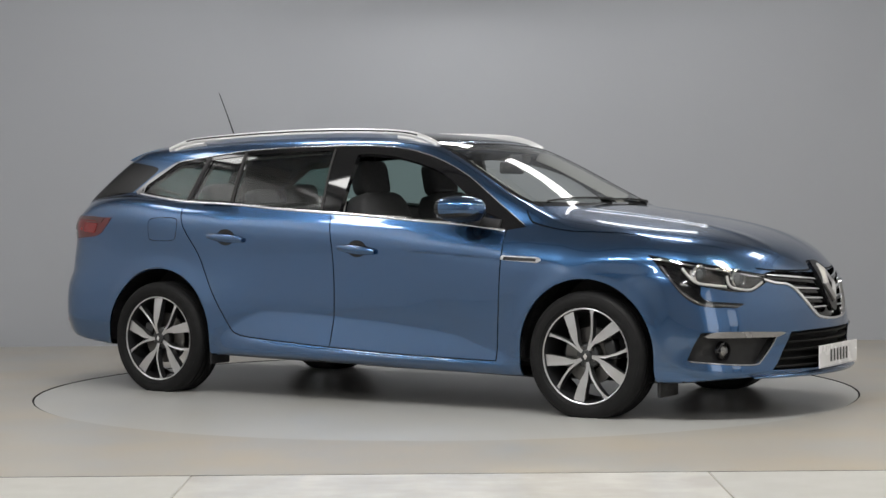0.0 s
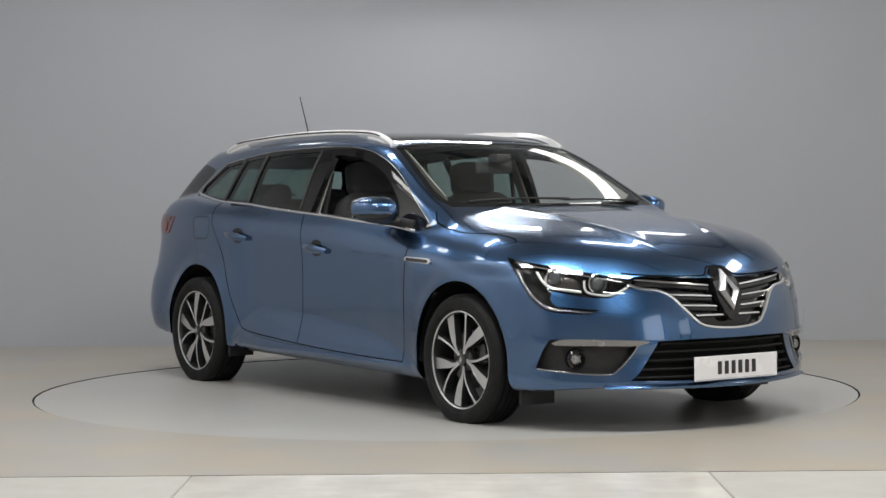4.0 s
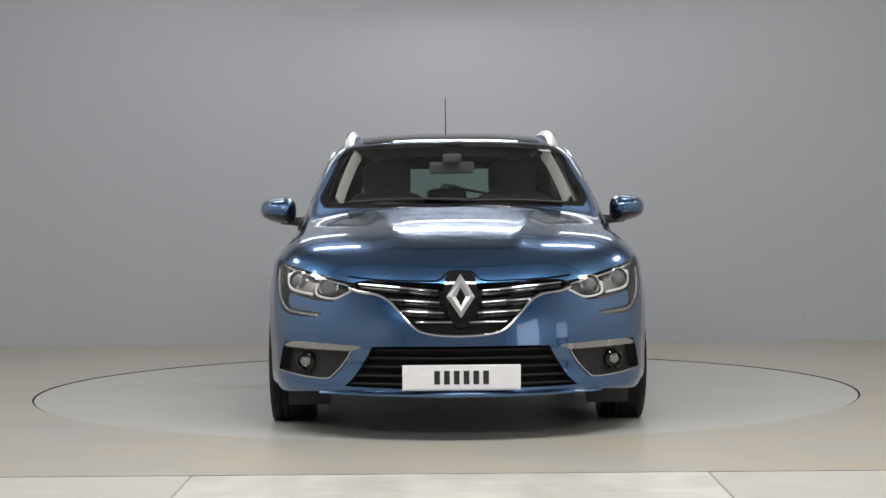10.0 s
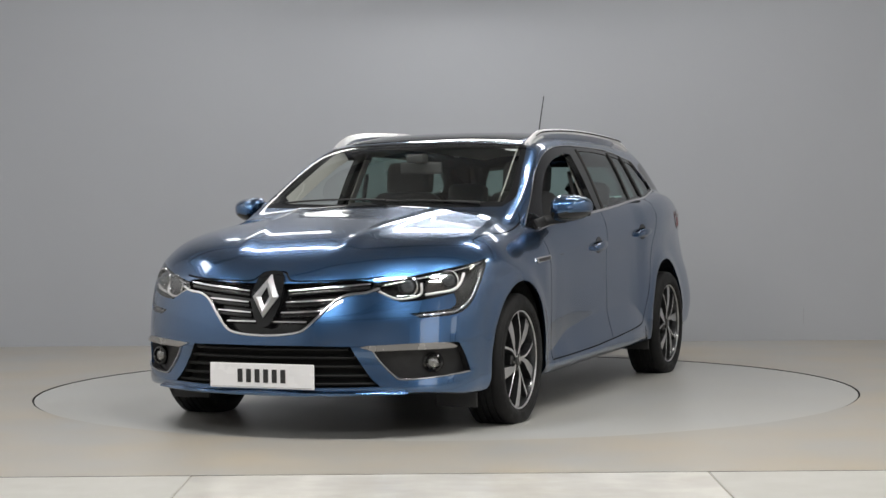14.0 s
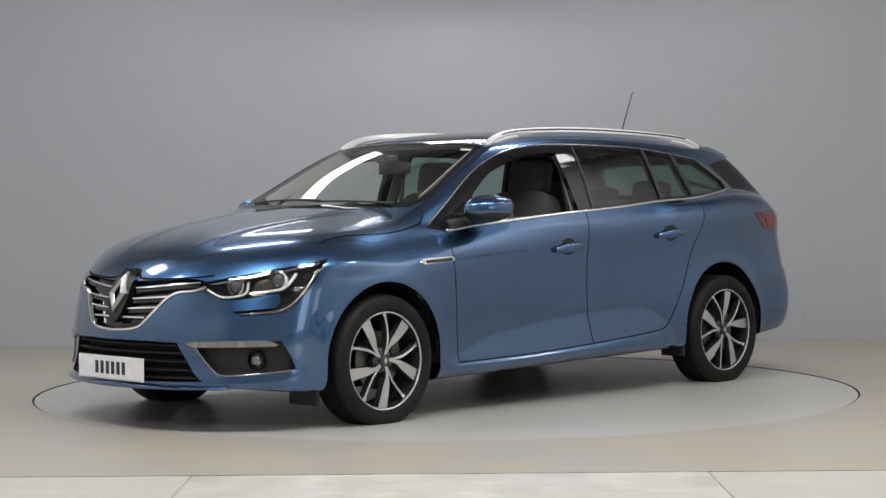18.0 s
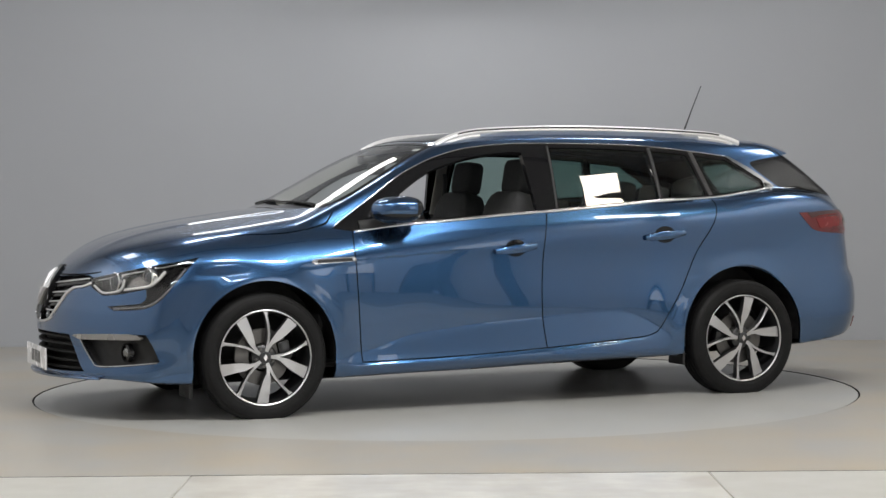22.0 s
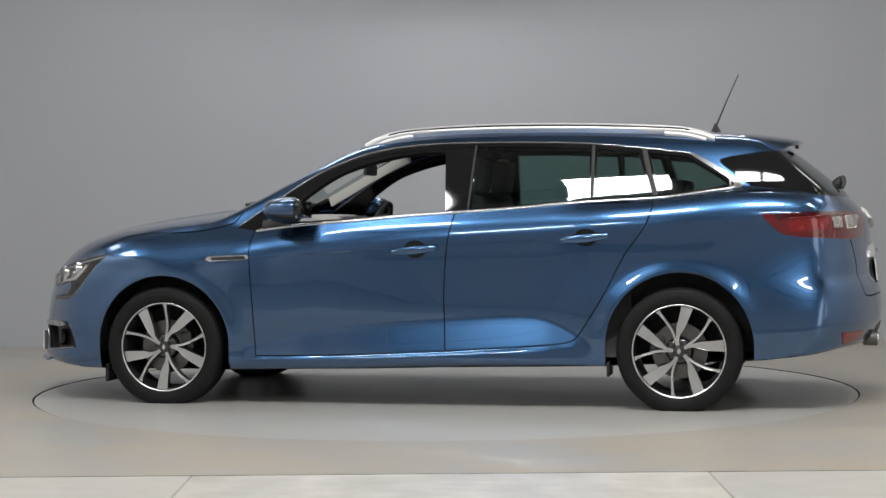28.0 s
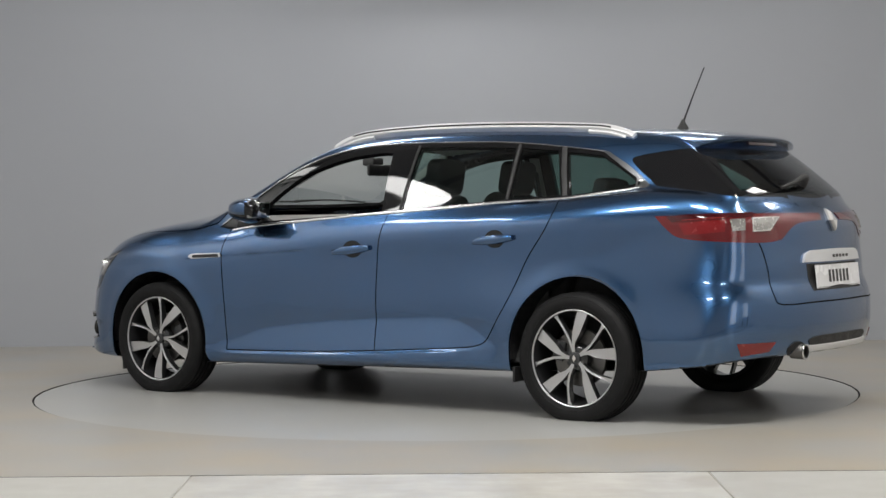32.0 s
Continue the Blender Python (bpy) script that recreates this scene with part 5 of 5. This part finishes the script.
# ---- cabin ----
def bent_bm(rows, closed_caps=True):
    """Skin over equal rings of places."""
    bm = bmesh.new()
    v = [[bm.verts.new(q) for q in r] for r in rows]
    for a, b in zip(v, v[1:]):
        for i in range(len(a)):
            bm.faces.new((a[i], a[(i + 1) % len(a)], b[(i + 1) % len(a)], b[i]))
    if closed_caps:
        bm.faces.new(v[0])
        bm.faces.new(v[-1])
    return bm


def cushion(name, parent, at, size, tilt, material, label=""):
    b = box_bm(-0.5, 0.5, -0.5, 0.5, -0.5, 0.5, 0.22, 4)
    b.transform(Matrix.Translation(at) @ Matrix.Rotation(radians(tilt), 4, "Y") @ Matrix.Diagonal((*size, 1)))
    return part(name, b, material, parent, label, sharp=80)


for y in (0.36, -0.36):
    seat = cushion("front_seat", car, (0.17, y, 0.47), (0.52, 0.50, 0.20), -6, SEAT, "charcoal cloth front seat")
    cushion("backrest", seat, (-0.14, y, 0.78), (0.16, 0.48, 0.66), -16, SEAT)
    cushion("head_restraint", seat, (-0.255, y, 1.185), (0.10, 0.27, 0.19), -10, SEAT)
    for dy in (-0.06, 0.06):
        tube("post", [(-0.225, y + dy, 1.04), (-0.25, y + dy, 1.14)], 0.006, CHROME, seat)
bench = cushion("rear_bench", car, (-0.86, 0, 0.47), (0.5, 1.28, 0.20), -5, SEAT, "charcoal cloth rear bench")
cushion("backrest", bench, (-1.16, 0, 0.76), (0.14, 1.28, 0.60), -20, SEAT)
for y in (0.40, 0.0, -0.40):
    cushion("head_restraint", bench, (-1.285, y, 1.09 if y else 1.06), (0.09, 0.25, 0.15), -12, SEAT)
part("luggage_cover", box_bm(-2.0, -1.3, -0.56, 0.56, 0.985, 0.998, 0.004), SEAT, car, "dark luggage cover")
dash = bent_bm([[(1.02, y, 0.60), (1.02, y, 0.94), (0.88, y, 0.975), (0.72, y, 0.972 - 0.02 * (abs(y) < 0.1)), (0.61, y, 0.915), (0.62, y, 0.60)] for y in (-0.70, -0.58, -0.2, 0.2, 0.58, 0.70)])
d = part("dashboard", dash, DASH, car, "dark moulded dashboard with a pale top", sharp=40)
pad = bent_bm([[(1.01, y, 0.93), (1.01, y, 0.948), (0.88, y, 0.985), (0.72, y, 0.982), (0.63, y, 0.945), (0.64, y, 0.925)] for y in (-0.69, -0.55, -0.2, 0.2, 0.55, 0.69)])
part("dash_top", pad, TRIM_GREY, d, "pale grey padded dashboard top", sharp=40)
for y in (-0.62, -0.075, 0.075, 0.62):
    vent = part("air_vent", box_bm(0.605, 0.625, y - 0.06, y + 0.06, 0.865, 0.915, 0.008), BLACK_GLOSS, d, "gloss black air vent")
    for dz in (-0.012, 0.0, 0.012):
        part("vane", box_bm(0.600, 0.607, y - 0.05, y + 0.05, 0.889 + dz, 0.892 + dz), DASH, vent)
part("instrument_hood", box_bm(0.58, 0.74, -0.52, -0.22, 0.92, 0.975, 0.025, 3), DASH, d)
part("centre_screen", box_bm(0.585, 0.60, -0.10, 0.10, 0.74, 0.92, 0.008), BLACK_GLOSS, d)
b = bmesh.new()
ringv = []
for i in range(36):
    a = 2 * math.pi * i / 36
    ringv.append([b.verts.new(((0.0 + 0.0), (0.185 + 0.016 * math.cos(c)) * math.cos(a), (0.185 + 0.016 * math.cos(c)) * math.sin(a))) for c in (2 * math.pi * j / 8 for j in range(8))])
    for j, vv in enumerate(ringv[-1]):
        vv.co.x = 0.016 * math.sin(2 * math.pi * j / 8)
for i in range(36):
    a, c = ringv[i], ringv[(i + 1) % 36]
    for j in range(8):
        b.faces.new((a[j], a[(j + 1) % 8], c[(j + 1) % 8], c[j]))
b.transform(Matrix.Translation((0.50, -0.36, 0.875)) @ Matrix.Rotation(radians(-24), 4, "Y"))
st = part("steering_wheel", b, SEAT, car, "black steering wheel")
b = box_bm(-0.02, 0.02, -0.175, 0.175, -0.035, 0.035, 0.012)
b.transform(Matrix.Translation((0.505, -0.36, 0.875)) @ Matrix.Rotation(radians(-24), 4, "Y"))
part("spoke_bar", b, SEAT, st)
tube("column", [(0.52, -0.36, 0.865), (0.75, -0.36, 0.76)], 0.04, DASH, st)
# inner mirror and sensor box
m_in = part("inner_mirror", box_bm(0.43, 0.455, -0.12, 0.12, 1.205, 1.27, 0.012, 3), DASH, car, "interior rear-view mirror")
part("stalk", box_bm(0.455, 0.54, -0.05, 0.05, 1.265, 1.31, 0.012), DASH, m_in)
# floor, door cards, head lining
part("cabin_floor", box_bm(-0.95, 1.0, -0.72, 0.72, 0.225, 0.245), DASH, car)
part("boot_floor", box_bm(-2.15, -1.25, -0.55, 0.55, 0.55, 0.57), DASH, car)
part("bulkhead", box_bm(1.0, 1.02, -0.70, 0.70, 0.24, 0.90), DASH, car)
for s in (1, -1):
    for nm, xs in (("front_door_card", (0.84, -0.14)), ("rear_door_card", (-0.18, -1.1))):
        bm = bmesh.new()
        rows = []
        for k in range(9):
            x = xs[0] + (xs[1] - xs[0]) * k / 8
            zb = float(BELT(np.array([x]))[0])
            rows.append([bm.verts.new((x, yy * s, zz)) for yy, zz in ((0.80, 0.26), (0.70, 0.45), (0.69, 0.62), (0.71, 0.66), (0.735, zb - 0.06), (0.765, zb - 0.004), (0.79, zb - 0.004))])
        for a, b in zip(rows, rows[1:]):
            for i in range(6):
                bm.faces.new((a[i], a[i + 1], b[i + 1], b[i]))
        part(nm, bm, DASH, car, "dark door lining")
LINING = [(0.34, 0.50), (0.0, 0.56), (-0.6, 0.56), (-1.2, 0.53), (-1.75, 0.46)]
bm = bmesh.new()
rows = []
for x, w in LINING:
    zr = float(ROOF(np.array([x]))[0]) - 0.045
    rows.append([bm.verts.new((x, w * k / 4, zr - 0.05 * (w * k / 4) ** 2 - (0.02 if abs(k) == 4 else 0))) for k in range(-4, 5)])
for a, b in zip(rows, rows[1:]):
    for i in range(8):
        bm.faces.new((a[i], a[i + 1], b[i + 1], b[i]))
part("head_lining", bm, TRIM_GREY, car, "light grey head lining")
for s in (1, -1):
    q = on_top([0.86, 0.72, 0.58, 0.44, 0.34], [0.60, 0.58, 0.555, 0.53, 0.51], -0.045) * np.array([1, s, 1])
    sweep("pillar_trim", q, [(0.3, -0.6 * s, 0.2)] * 5, 0.065, 0.008, TRIM_GREY, car, 1, label="light grey inner pillar trim")
    q = np.array([(-0.20, 0.745, 0.98), (-0.205, 0.69, 1.12), (-0.21, 0.615, 1.30)]) * np.array([1, s, 1])
    sweep("middle_pillar_trim", q, [(0, -s, 0)] * 3, 0.06, 0.01, TRIM_GREY, car, 1)
    tube("seat_belt", [(-0.22, 0.62 * s, 1.22), (-0.235, 0.66 * s, 1.0), (-0.24, 0.68 * s, 0.6)], 0.012, DASH, car)

# small white sticker in the top corner of the windscreen
q = on_top([0.392, 0.404, 0.424, 0.416], [0.535, 0.472, 0.476, 0.54], -0.006)
bm = bmesh.new()
f = bm.faces.new([bm.verts.new(v) for v in q])
r = bmesh.ops.extrude_face_region(bm, geom=[f])
bmesh.ops.translate(bm, verts=[v for v in r["geom"] if isinstance(v, bmesh.types.BMVert)], vec=(-0.0008, 0, -0.001))
part("screen_sticker", bm, WHITE_PLATE, car, "small white paper sticker inside the windscreen", smooth=False)


# ---- what moves ----
def motions():
    rows_table, rows_car = [], []
    for k in range(33):
        a = TURN_0 + TURN_RATE * k
        c, s = math.cos(radians(a)), math.sin(radians(a))
        rows_table.append((float(k), pose(0, 0, 0, 0, 0, a)))
        rows_car.append((float(k), pose(c * CAR_AT[0] - s * CAR_AT[1], s * CAR_AT[0] + c * CAR_AT[1], -0.003, 0, 0, a)))
    walk(table, rows_table)
    walk(car, rows_car)


motions()
